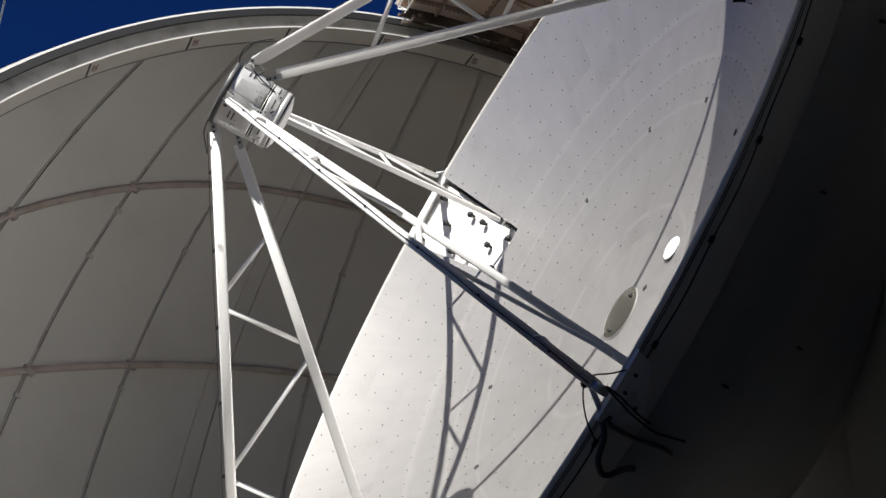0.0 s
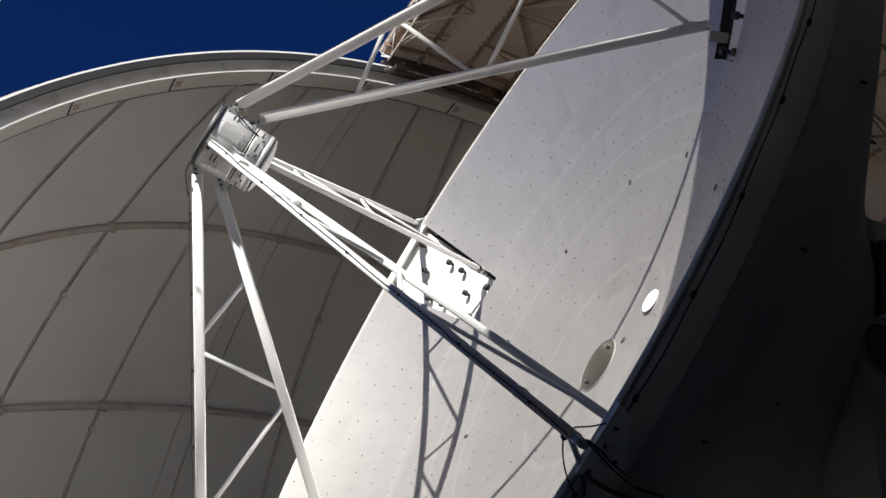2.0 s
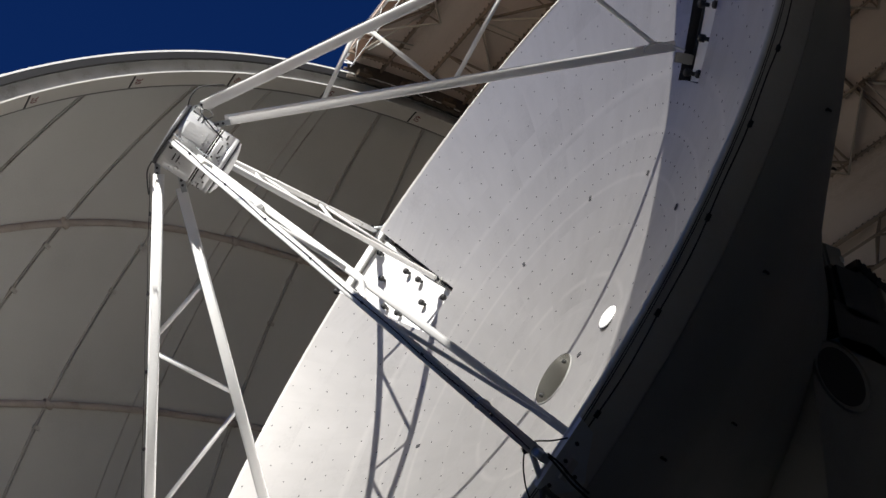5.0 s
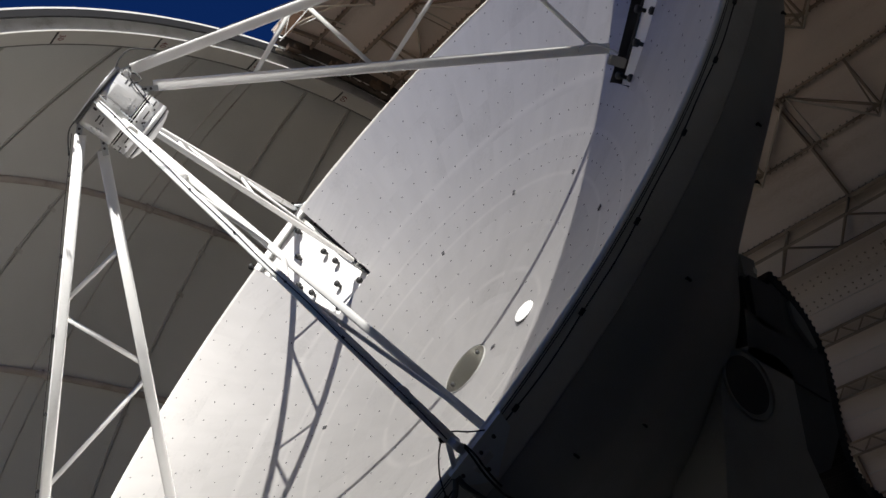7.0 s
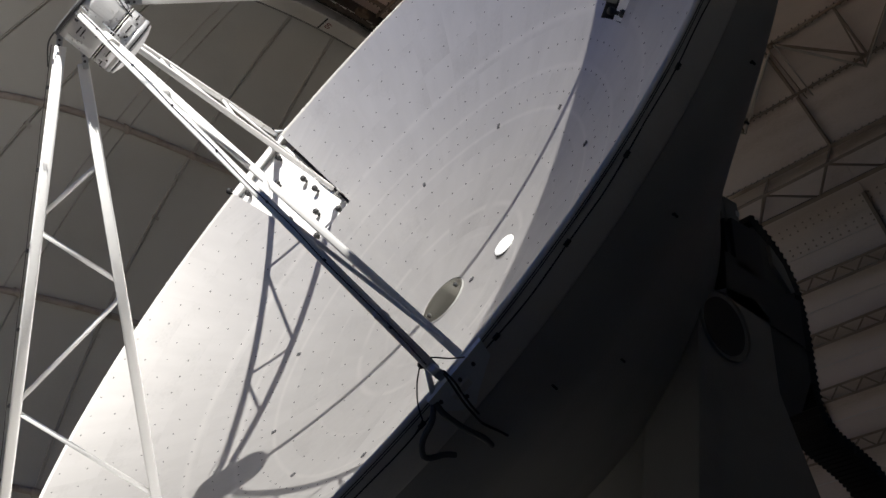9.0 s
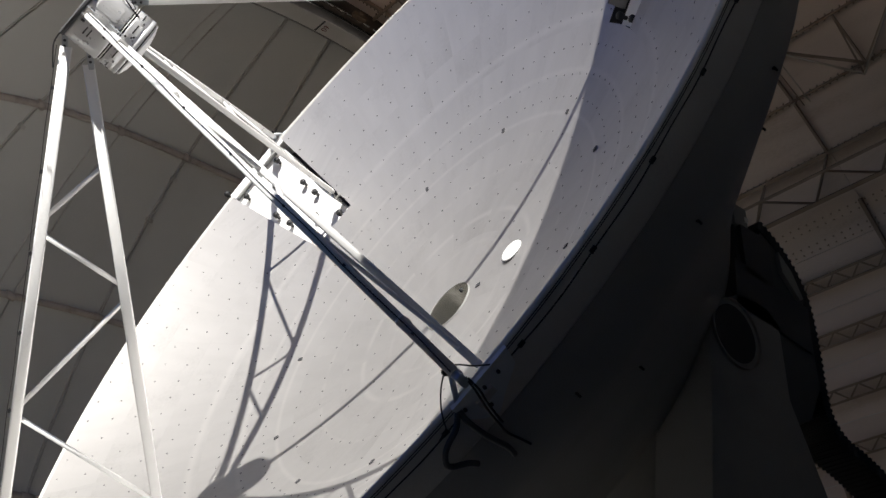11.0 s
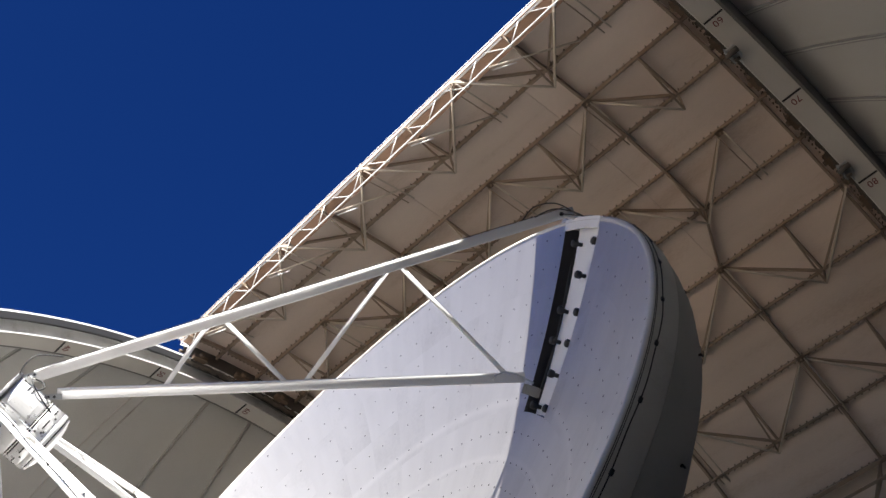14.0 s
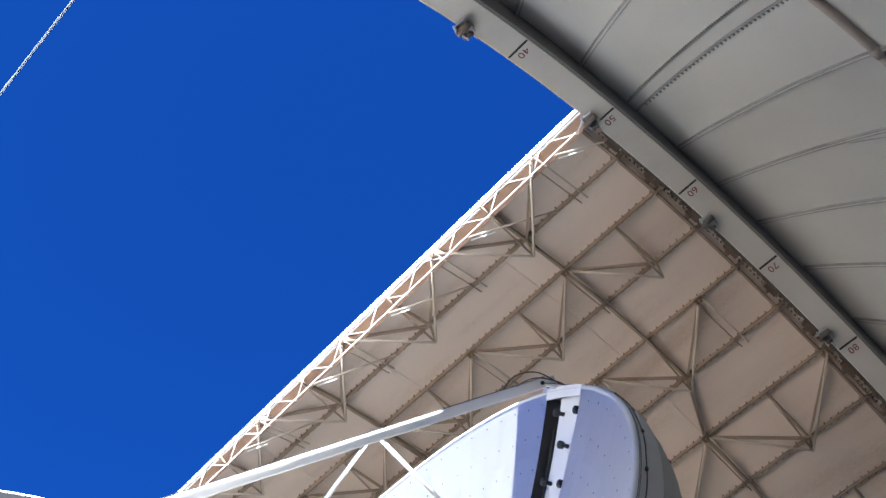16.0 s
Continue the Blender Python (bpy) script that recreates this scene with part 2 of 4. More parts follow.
def cable(name, points, radius, mat, parent=None, label=""):
    """A round cable through the points."""
    cu = bpy.data.curves.new(name, "CURVE")
    cu.dimensions, cu.bevel_depth, cu.bevel_resolution, cu.use_fill_caps = "3D", radius, 2, True
    sp = cu.splines.new("POLY")
    fine = []
    ps = [Vector(p) for p in points]
    for i in range(len(ps) - 1):
        p0, p1, p2, p3 = ps[max(i - 1, 0)], ps[i], ps[i + 1], ps[min(i + 2, len(ps) - 1)]
        for k in range(6):
            u = k / 6
            fine.append(0.5 * (2 * p1 + (p2 - p0) * u + (2 * p0 - 5 * p1 + 4 * p2 - p3) * u * u + (3 * p1 - p0 - 3 * p2 + p3) * u ** 3))
    fine.append(ps[-1])
    sp.points.add(len(fine) - 1)
    for q, f in zip(sp.points, fine):
        q.co = (*f, 1)
    tmp = bpy.data.objects.new(name, cu)
    me = bpy.data.meshes.new_from_object(tmp)
    bpy.data.objects.remove(tmp)
    me.name = name
    me.materials.clear()
    me.materials.append(mat)
    ob = new(name, me)
    ob.parent = parent
    return tagged(ob, label=label)


# ---- the dome: centre, radii, and angles along the slit ----
CZ = 6.06            # height of the dome's centre
RHO = 11.74         # inner radius of the slit's arches
AX = 5.90           # inner face of the arches
RS = 13.75          # radius of the shell
UP0 = 27.5          # the arch's scale starts at this elevation


def arc(x, r, a):
    """The place at x across the slit, radius r, and angle a on the arch's scale."""
    e = radians(a + UP0)
    return Vector((x, r * math.cos(e), CZ + r * math.sin(e)))


# ---- ground and floor ----
bm = bmesh.new()
lathe(bm, [(0.001, -0.3), (60, -0.3), (4000, -0.3)], 96)
tagged(obj("ground", bm, SOIL), label="dry desert soil round the dome", category="ground", kind="structure")
bm = bmesh.new()
lathe(bm, [(0.001, 0.0), (15.6, 0.0), (15.6, -0.28)], 96)
tagged(obj("floor", bm, CONCRETE), label="bare concrete floor of the dome", category="floor", kind="structure")

# ---- dome shell ----
bm = bmesh.new()
lathe(bm, [(15.0, 0.0), (15.0, CZ), (15.25, CZ), (15.25, 0.0)], 96, closed=True)
tagged(obj("wall_round", bm, DARK_WALL_WEB_SHADE), label="dark grey round wall under the dome", category="wall", kind="structure")
bm = bmesh.new()
lathe(bm, [(13.6, CZ + 0.02), (15.25, CZ + 0.02), (15.25, CZ + 0.3), (13.6, CZ + 0.3)], 96, closed=True)
tagged(obj("ring_beam", bm, GREY_PAINT), label="grey steel ring that carries the dome", category="ring beam", kind="structure")


def on_shell(side, az, el, r=RS):
    a, e = radians(az), radians(el)
    return Vector((side * r * math.cos(e) * math.cos(a), r * math.cos(e) * math.sin(a), CZ + r * math.sin(e)))


def top_el(az, x=6.3, r=RS):
    c = x / (r * math.cos(radians(az)))
    return math.degrees(math.acos(c)) if c < 1 else -1


HOOPS = ((46.0, 0.0040, 1.63e-6), (30.2, 0.0065, 0.0), (14.0, 0.0052, 0.0))


def hoop_el(i, az):
    top, bend, droop = HOOPS[i]
    return top - bend * az ** 2 - droop * az ** 4


def cap_shell(side):
    bm = bmesh.new()
    n1, n2 = 36, 60
    for r in (RS + 0.06, RS + 0.14):
        grid = []
        for i in range(n1 + 1):
            x = 6.2 + (r * 0.9999 - 6.2) * i / n1
            rr = math.sqrt(max(0, r * r - x * x))
            grid.append([bm.verts.new((side * x, rr * math.cos(k * math.pi / n2), CZ + rr * math.sin(k * math.pi / n2))) for k in range(n2 + 1)])
        for i, k in itertools.product(range(n1), range(n2)):
            bm.faces.new((grid[i][k], grid[i + 1][k], grid[i + 1][k + 1], grid[i][k + 1])).smooth = True
    return bm


def shell_panel(side, a0, a1, lo, hi):
    """One curved sheet between two ribs and two hoops."""
    n = 6
    bm = bmesh.new()
    grid = []
    for i in range(n + 1):
        az = a0 + (a1 - a0) * i / n
        t = top_el(az) - 0.25
        e0 = max(0.3, lo(az)) + 0.08
        e1 = min(hi(az), t) - 0.08
        e1 = max(e1, e0)
        grid.append([on_shell(side, az, e0 + (e1 - e0) * k / n) for k in range(n + 1)])
    if max((g[-1] - g[0]).length for g in grid) < 0.25:
        bm.free()
        return None
    vs = [[bm.verts.new(p) for p in g] for g in grid]
    for i, k in itertools.product(range(n), range(n)):
        bm.faces.new((vs[i][k], vs[i + 1][k], vs[i + 1][k + 1], vs[i][k + 1])).smooth = True
    bmesh.ops.remove_doubles(bm, verts=bm.verts, dist=1e-4)
    return bm


def arc_bar(points, w, h, centre):
    """A square bar along the points, h deep towards the centre."""
    bm = bmesh.new()
    prev = None
    for i, p in enumerate(points):
        d = (points[min(i + 1, len(points) - 1)] - points[max(i - 1, 0)]).normalized()
        inward = (centre - p).normalized()
        s = d.cross(inward).normalized() * w / 2
        ring = [bm.verts.new(q) for q in (p - s, p + s, p + s + inward * h, p - s + inward * h)]
        if prev:
            for j in range(4):
                bm.faces.new((prev[j], prev[(j + 1) % 4], ring[(j + 1) % 4], ring[j]))
        else:
            bm.faces.new(ring[::-1])
        prev = ring
    bm.faces.new(prev)
    return bm


CENTRE = Vector((0, 0, CZ))
RIBS = [-57, -48, -39, -29.8, -20.5, -10.7, -1.5, 7.6, 17.0, 26.9, 36.3, 45.8, 55.5]
caps = {}
for side, nm in ((1, "wall_cap_1"), (-1, "wall_cap_2")):
    c = tagged(obj(nm, cap_shell(side), PANEL), label="pale grey curved dome shell with steel ribs", category="dome wall", kind="structure")
    caps[side] = c
    for az in RIBS:
        t = top_el(az)
        if t < 6:
            continue
        pairs = (-0.3, 1.55) if az == 17.0 else (0,)
        for o in pairs:
            t = top_el(az + o)
            els = [0.5 + (t - 0.9) * k / 24 for k in range(25)]
            # near-side flanges are darker: grey ribs plus the shadow lines along their edges
            bars = [arc_bar([on_shell(side, az + o + math.degrees(q / (RS * math.cos(radians(e)))), e) for e in els], 0.017 if side < 0 else 0.022, 0.045 if side < 0 else 0.03, CENTRE) for q in ((0.026, -0.026) if len(pairs) == 1 else (0,))]
            rib = part("rib", bars[0], RIB if side > 0 else RIB_GREY_SHADE, c, "thin dusty steel rib")
            for extra in bars[1:]:
                part("rib_flange", extra, RIB if side > 0 else RIB_GREY_SHADE, rib)
            if len(pairs) == 1 and side < 0:
                part("rib_cap", arc_bar([on_shell(side, az, e, RS - 0.004) for e in els], 0.036, 0.034, CENTRE), PANEL, rib, "pale cap strip of the rib")
        if len(pairs) == 2 and side < 0:
            bm = bmesh.new()
            for o, n, away in ((-0.3, 150, -0.24), (1.55, 260, 0.13)):
                for k in range(n):
                    p = on_shell(side, az + o + away, 1 + (t - 2) * k / (n - 1), RS - 0.03)
                    east = (on_shell(side, az + o + 1, 0) - on_shell(side, az + o, 0)).normalized()
                    up = (CENTRE - p).normalized()
                    m = Matrix((east, up.cross(east), up)).transposed().to_4x4()
                    box(bm, (0, 0, 0), 0.05, 0.014, 0.03, Matrix.Translation(p) @ m)
            tagged(part("rib_bolts", bm, MOUNT_GREY, c, "row of bolts along a paired rib"), kind="stuff")
        elif len(pairs) == 1:
            for i, drop in ((0, 2.2), (0, 6.4), (1, 2.0), (2, 2.0)):
                e = hoop_el(i, az)
                if 3 < e < t - 2:
                    bm = bmesh.new()
                    p = on_shell(side, az, e - drop, RS - 0.05)
                    q = (CENTRE - p).to_track_quat("Z", "Y").to_matrix().to_4x4()
                    box(bm, (0, 0, 0), 0.15, 0.08, 0.05, Matrix.Translation(p) @ q)
                    part("rib_splice", bm, RIB, c, "bolted splice plate")
    for i in range(3):
        pts = []
        for k in range(61):
            az = -62 + 124 * k / 60
            e = hoop_el(i, az)
            if e > 1 and e < top_el(az) - 0.2:
                pts.append(on_shell(side, az, e, RS - 0.03))
        bm = bmesh.new()
        for a, b in zip(pts, pts[1:]):
            tube(bm, a, b, 0.07, seg=10, caps=False)
        part("hoop_pipe", bm, HOOP, c, "dusty brown steel hoop pipe")
        for az in RIBS:
            e = hoop_el(i, az)
            if 2 < e < top_el(az) - 2:
                bm = bmesh.new()
                tube(bm, on_shell(side, az - 0.5, e, RS - 0.035), on_shell(side, az + 0.5, e, RS - 0.035), 0.082, seg=10)
                part("hoop_sleeve", bm, HOOP, c, "bolted pipe sleeve")
cable("rib_wire", [on_shell(-1, -1.5 - 0.15 - 0.45 * math.sin(math.pi * k / 8), 52.2 - 6.4 * k / 8, RS - 0.08) for k in range(9)], 0.006, HOOP, caps[-1], "slack wire beside a rib")

# ---- arches of the slit ----
ARCH_A = [-27.5 + 180 * k / 120 for k in range(121)]


def arch_strip(side, prof):
    """A bar with the profile (x, r) along the whole arch."""
    bm = bmesh.new()
    rings = [[bm.verts.new(arc(side * x, r, a)) for x, r in prof] for a in ARCH_A]
    n = len(prof)
    for p, q in zip(rings, rings[1:]):
        for j in range(n):
            bm.faces.new((p[j], p[(j + 1) % n], q[(j + 1) % n], q[j]))
    bm.faces.new(rings[0][::-1])
    bm.faces.new(rings[-1])
    bmesh.ops.recalc_face_normals(bm, faces=bm.faces)
    return bm


def lettering(name, text, size, mat, m, parent):
    cu = bpy.data.curves.new(name, "FONT")
    cu.body, cu.size, cu.align_x, cu.align_y, cu.extrude = text, size, "CENTER", "CENTER", 0.002
    tmp = bpy.data.objects.new(name, cu)
    me = bpy.data.meshes.new_from_object(tmp)
    bpy.data.objects.remove(tmp)
    me.materials.clear()
    me.materials.append(mat)
    me.transform(m)
    ob = new(name, me)
    ob.parent = parent
    return ob


def arch_frame(x, r, a):
    """x across, y along the arch, z inwards."""
    e = radians(a + UP0)
    xx, yy = Vector((1, 0, 0)), Vector((0, -math.sin(e), math.cos(e)))
    return Matrix.Translation(arc(x, r, a)) @ Matrix((xx, yy, xx.cross(yy))).transposed().to_4x4()


for side in (1, -1):
    arch = tagged(new("slit_arch"), label="grey steel arch with painted angle marks along the slit", category="arch", group="arches of the slit")
    part("web", arch_strip(side, [(AX + 0.17, RHO + 0.03), (AX + 0.34, RHO + 0.03), (AX + 0.34, RHO + 0.45), (AX + 0.17, RHO + 0.45)]), ARCH_GREY, arch, "weathered grey steel web")
    part("flange", arch_strip(side, [(AX - 0.01, RHO), (AX + 0.37, RHO), (AX + 0.37, RHO + 0.026), (AX - 0.01, RHO + 0.026)]), CREAM, arch, "cream painted flange")
    part("lower_edge", arch_strip(side, [(AX - 0.026, RHO + 0.004), (AX - 0.013, RHO + 0.004), (AX - 0.013, RHO + 0.03), (AX - 0.026, RHO + 0.03)]), WHITE_WORN, arch, "worn white edge strip")
    part("seal", arch_strip(side, [(AX - 0.035, RHO + 0.31), (AX + 0.016, RHO + 0.31), (AX + 0.016, RHO + 0.45), (AX - 0.035, RHO + 0.45)]), RUBBER, arch, "black rubber seal")
    part("cap_rail", arch_strip(side, [(AX - 0.04, RHO + 0.452), (AX + 0.33, RHO + 0.452), (AX + 0.33, RHO + 0.49), (AX - 0.04, RHO + 0.49)]), WHITE_PAINT, arch, "white top rail")
    # the web's dark tone paints in the soft shadow between flange and shell
    part("outer_web", arch_strip(side, [(AX + 0.373, RHO + 0.004), (AX + 0.42, RHO + 0.004), (AX + 0.44, RHO + 0.62), (AX + 0.393, RHO + 0.62)]), DARK_WALL_WEB_SHADE, arch, "outer web coloured dark for the shadow beside the arch")
    if side < 0:
        # added upstand, out of view, that pushes the shadow edge across the dish
        part("door_track", arch_strip(side, [(AX + 0.05, RHO + 0.532), (AX + 0.12, RHO + 0.532), (AX + 0.12, RHO + 1.2), (AX + 0.05, RHO + 1.2)]), ARCH_GREY, arch, "unseen upright strip added to widen the arch's shadow")
    for a in range(0, 120, 10):
        bm = bmesh.new()
        box(bm, (0, 0, 0), 0.36, 0.035, 0.008, arch_frame(side * (AX + 0.18), RHO - 0.003, a + 0.39))
        part("mark", bm, RUBBER, arch, "black painted angle mark")
        s = str(a)
        m = arch_frame(side * (AX + 0.18) + 0.0, RHO - 0.005, a + 1.01)
        for i, ch in enumerate(s):
            lettering("numeral", ch, 0.175, RED_INK, m @ Matrix.Translation(((i - (len(s) - 1) / 2) * 0.092, 0, 0)), arch)
    for a in (35.4, 49.7, 64.0, 78.6, 92.9) if side < 0 else ():
        m = arch_frame(side * (AX + 0.02), RHO - 0.03, a)
        bm = bmesh.new()
        box(bm, (0, 0, 0.0), 0.16, 0.26, 0.03, m)
        box(bm, (-side * 0.09, 0, 0.04), 0.03, 0.3, 0.12, m)
        box(bm, (side * 0.05, 0.02, 0.05), 0.03, 0.2, 0.1, m)
        bmesh.ops.bevel(bm, geom=bm.edges[:], offset=0.006, segments=1, affect="EDGES")
        b = part("roller_bracket", bm, GALV, arch, "grey roller bracket streaked with grease")
        bm = bmesh.new()
        tube(bm, m @ Vector((-side * 0.13, -0.06, 0.075)), m @ Vector((side * 0.1, -0.06, 0.075)), 0.05, seg=14)
        part("roller", bm, GRIME_SHADE, b, "dark greasy roller")
        bm = bmesh.new()
        tube(bm, m @ Vector((-side * 0.13, 0.09, 0.05)), m @ Vector((side * 0.02, 0.09, 0.1)), 0.03, seg=10)
        part("roller", bm, GRIME_SHADE, b)
        bm = bmesh.new()
        tube(bm, m @ Vector((0.0, 0.1, 0.03)), m @ Vector((0.0, 0.2, 0.13)), 0.014, seg=8)
        part("pin", bm, GALV, b)

# ---- sliding door of the slit ----
door = tagged(new("slit_door"), label="beige panelled slit door with rusty steel trusses, half open", category="dome door")
RD = 12.54
SEAMS = [51.8, 56.5, 61.05, 65.9, 70.8, 75.75, 81.0, 86.35, 91.75, 97.1, 102.9]
COLS = [-5.86, -2.85, 0.15, 3.15, 5.86]


def skew(a, x):
    """The door's front edge stands a little askew."""
    return a + max(0, 56.5 - a) / 5 * 0.11 * x


def door_panel(a0, a1, x0, x1, r, mat, parent):
    bm = bmesh.new()
    g = 0.004
    q = []
    for rr in (r, r + 0.05):
        for a, x in ((a0 + 0.03, x0 + g), (a0 + 0.03, x1 - g), (a1 - 0.03, x1 - g), (a1 - 0.03, x0 + g)):
            q.append(bm.verts.new(arc(x, rr, skew(a, x))))
    for f in ((0, 1, 2, 3), (7, 6, 5, 4), (0, 4, 5, 1), (1, 5, 6, 2), (2, 6, 7, 3), (3, 7, 4, 0)):
        bm.faces.new([q[i] for i in f])
    return part("panel", bm, mat, parent)


def skin(name, r, a0, a1, parent, mat, label):
    """A continuous outer sheet behind the panels."""
    bm = bmesh.new()
    n = 40
    rings = [[bm.verts.new(arc(x, rr, skew(a0 + (a1 - a0) * k / n, x))) for x, rr in ((-5.92, r), (5.92, r), (5.92, r + 0.02), (-5.92, r + 0.02))] for k in range(n + 1)]
    for p, q in zip(rings, rings[1:]):
        for j in range(4):
            bm.faces.new((p[j], p[(j + 1) % 4], q[(j + 1) % 4], q[j]))
    bm.faces.new(rings[0][::-1])
    bm.faces.new(rings[-1])
    return part(name, bm, mat, parent, label)


def chord(r, a, x0, x1, w=0.05, h=0.08, name="chord", mat=None, parent=None, label="", sk=True):
    bm = bmesh.new()
    s = skew if sk else (lambda aa, x: aa)
    beam(bm, arc(x0, r, s(a, x0)), arc(x1, r, s(a, x1)), w, h, arc(0, 1, a) - CENTRE)
    return part(name, bm, mat or BEAM, parent or door, label)


def strut(p, q, r, name="strut", mat=None, parent=None, label=""):
    bm = bmesh.new()
    tube(bm, p, q, r, seg=6)
    return part(name, bm, mat or BEAM, parent or door, label)


for a in SEAMS[1:]:
    chord(RD - 0.03, a, -5.86, 5.86, 0.038, 0.12, "seam_angle")
bolts = bmesh.new()
for a in SEAMS[1:]:
    for o in (-0.21, 0.21):
        for k in range(74):
            x = -5.75 + k * 0.157 + (0.07 if o > 0 else 0)
            box(bolts, (0, 0, 0.0), 0.018, 0.022, 0.04, arch_frame(x, RD - 0.03, skew(a + o, x)))
for x in (-5.62, 5.62):
    for k in range(110):
        box(bolts, (0, 0, 0), 0.022, 0.022, 0.05, arch_frame(x, RD - 0.03, 53 + k * 0.45))
tagged(part("bolts", bolts, RUST, door, "rows of rusty bolts"), kind="stuff")


def purlin(x0, a0, x1, a1):
    bm = bmesh.new()
    beam(bm, arc(x0, RD - 0.09, a0 + 0.2), arc(x1, RD - 0.09, a1 - 0.2), 0.045, 0.09, arc(0, 1, a0) - CENTRE)
    part("purlin", bm, BEAM, door, "brown steel purlin")


for a0, a1 in zip(SEAMS, SEAMS[1:]):
    for x in ((-3.43, 1.3) if a1 < 77 else (-2.87, 0.15, 3.15)):
        if 76 > a0 > 75 and x < 1:
            purlin(-3.4, a0, -2.87, a1)
        else:
            purlin(x, a0, x, a1)
    for x in (-5.5, 5.5):
        purlin(x, a0, x, a1)

# stiffening trusses in every other bay: main nodes on the lower seam, deep rods to the upper one
for lo, hi, first, half in ((51.6, 56.5, -4.63, 1.19), (61.05, 65.9, -3.43, 1.17), (70.8, 75.75, -4.64, 1.2), (81.0, 86.35, -2.88, 1.4), (91.75, 97.1, -2.88, 1.4)):
    x = first
    while x - 2 * half > -5.7:
        x -= 2 * half
    lows = []
    while x < 5.75:
        lows.append(x)
        x += 2 * half
    highs = sorted({round(q, 3) for x in lows for q in (x - half, x + half) if -5.75 < q < 5.75})
    for x in lows if lo > 52 else ():
        bm = bmesh.new()
        box(bm, (0, 0, 0), 0.16, 0.12, 0.02, arch_frame(x, RD - 0.15, skew(lo, x)))
        part("gusset", bm, RUST, door, "rusty gusset plate")
    for x in lows:
        for o, r in ((-0.07, 0.016), (0.07, 0.012)):
            strut(arc(x + o, RD - 0.2, skew(lo, x)), arc(x + o, RD - 0.12, hi + 0.75), r, "rod", ROD if o < 0 else BEAM)
        strut(arc(x, RD - 0.02, skew(lo, x)), arc(x, RD - 0.22, skew(lo, x)), 0.02, "post")
    for x in highs:
        node, tip = arc(x, RD - 0.1, skew(hi, x)), arc(x, RD - 0.5, hi + 0.35)
        bm = bmesh.new()
        beam(bm, arc(x, RD - 0.1, skew(lo, x)), node, 0.04, 0.045, node - CENTRE)
        part("brace", bm, BEAM, door, "brown angle brace")
        strut(node, tip, 0.026, "post")
        strut(arc(x, RD - 0.1, skew(lo, x)), tip, 0.02, "rod", BEAM)
        for q in (x - half, x + half):
            if -5.75 < q < 5.75:
                p = arc(q, RD - 0.1, skew(lo, q))
                bm = bmesh.new()
                beam(bm, p, node, 0.042, 0.05, node - CENTRE)
                part("brace", bm, BEAM, door, "brown angle brace")
                strut(p, tip, 0.024, "rod", ROD)

# front edge truss of the door
A0 = 51.78
DEPTH = 0.42
edge = part("edge_truss", tube(bmesh.new(), arc(-5.86, RD + 0.035, skew(A0 - 0.1, -5.86)), arc(5.86, RD + 0.035, skew(A0 - 0.1, 5.86)), 0.011), WHITE_PAINT, door, "white front edge truss")
chord(RD - 0.025, A0 + 0.2, -5.86, 5.86, 0.022, 0.035, "edge_chord", WHITE_PAINT, edge)
chord(RD - DEPTH, A0 - 0.06, -5.5, 5.6, 0.018, 0.018, "lower_chord", WHITE_PAINT, edge)
for k in range(12):
    x = -5.5 + k
    strut(arc(x, RD - DEPTH, skew(A0 + 0.1, x)), arc(min(x + 0.55, 5.85), RD, skew(A0 + 0.1, x + 0.55)), 0.0085, "web_rod", WHITE_PAINT, edge)
    if x > -5.5:
        strut(arc(x, RD - DEPTH, skew(A0 + 0.1, x)), arc(x - 0.32, RD, skew(A0 + 0.1, x - 0.32)), 0.0085, "web_rod", WHITE_PAINT, edge)
for s in (-1, 1):
    strut(arc(s * 5.5, RD - DEPTH, skew(A0 + 0.1, s * 5.5)), arc(s * 5.84, RD - 0.1, skew(A0 + 0.1, s * 5.8)), 0.016, "web_rod", WHITE_PAINT, edge)
for k in range(6):
    x = -5.0 + k * 2.0
    strut(arc(x, RD - DEPTH - 0.02, skew(A0 + 0.4, x)), arc(x - 0.35, RD - DEPTH, skew(A0 + 1.4, x)), 0.012, "stub", WHITE_PAINT, edge, "short white stub pipe")
    strut(arc(x, RD - DEPTH, skew(A0 + 0.1, x)), arc(x - 1.2, RD - 0.12, 56.3), 0.02, "tie_rod", ROD, edge)
bm = bmesh.new()
q = [bm.verts.new(arc(x, r + o, skew(a, x))) for o in (0, 0.015) for r, a, x in ((RD - 0.03, A0 + 0.25, -5.84), (RD - 0.03, A0 + 0.25, 5.84), (RD - 0.2, A0 + 1.0, 5.6), (RD - 0.2, A0 + 1.0, -5.5))]
for f in ((0, 1, 2, 3), (7, 6, 5, 4), (0, 4, 5, 1), (1, 5, 6, 2), (2, 6, 7, 3), (3, 7, 4, 0)):
    bm.faces.new([q[i] for i in f])
part("edge_fascia", bm, FASCIA, edge, "rust-brown fascia board")

# plates added to stop light at the sides, coloured dark for shade
def side_plate(x, r0, r1, a0, a1, parent):
    bm = bmesh.new()
    n = 24
    rings = [[bm.verts.new(arc(xx, r, a0 + (a1 - a0) * k / n)) for xx, r in ((x - 0.02, r0), (x + 0.02, r0), (x + 0.02, r1), (x - 0.02, r1))] for k in range(n + 1)]
    for p, q in zip(rings, rings[1:]):
        for j in range(4):
            bm.faces.new((p[j], p[(j + 1) % 4], q[(j + 1) % 4], q[j]))
    part("side_plate", bm, GRIME_SHADE, parent, "dark side plate added to close the light gap")


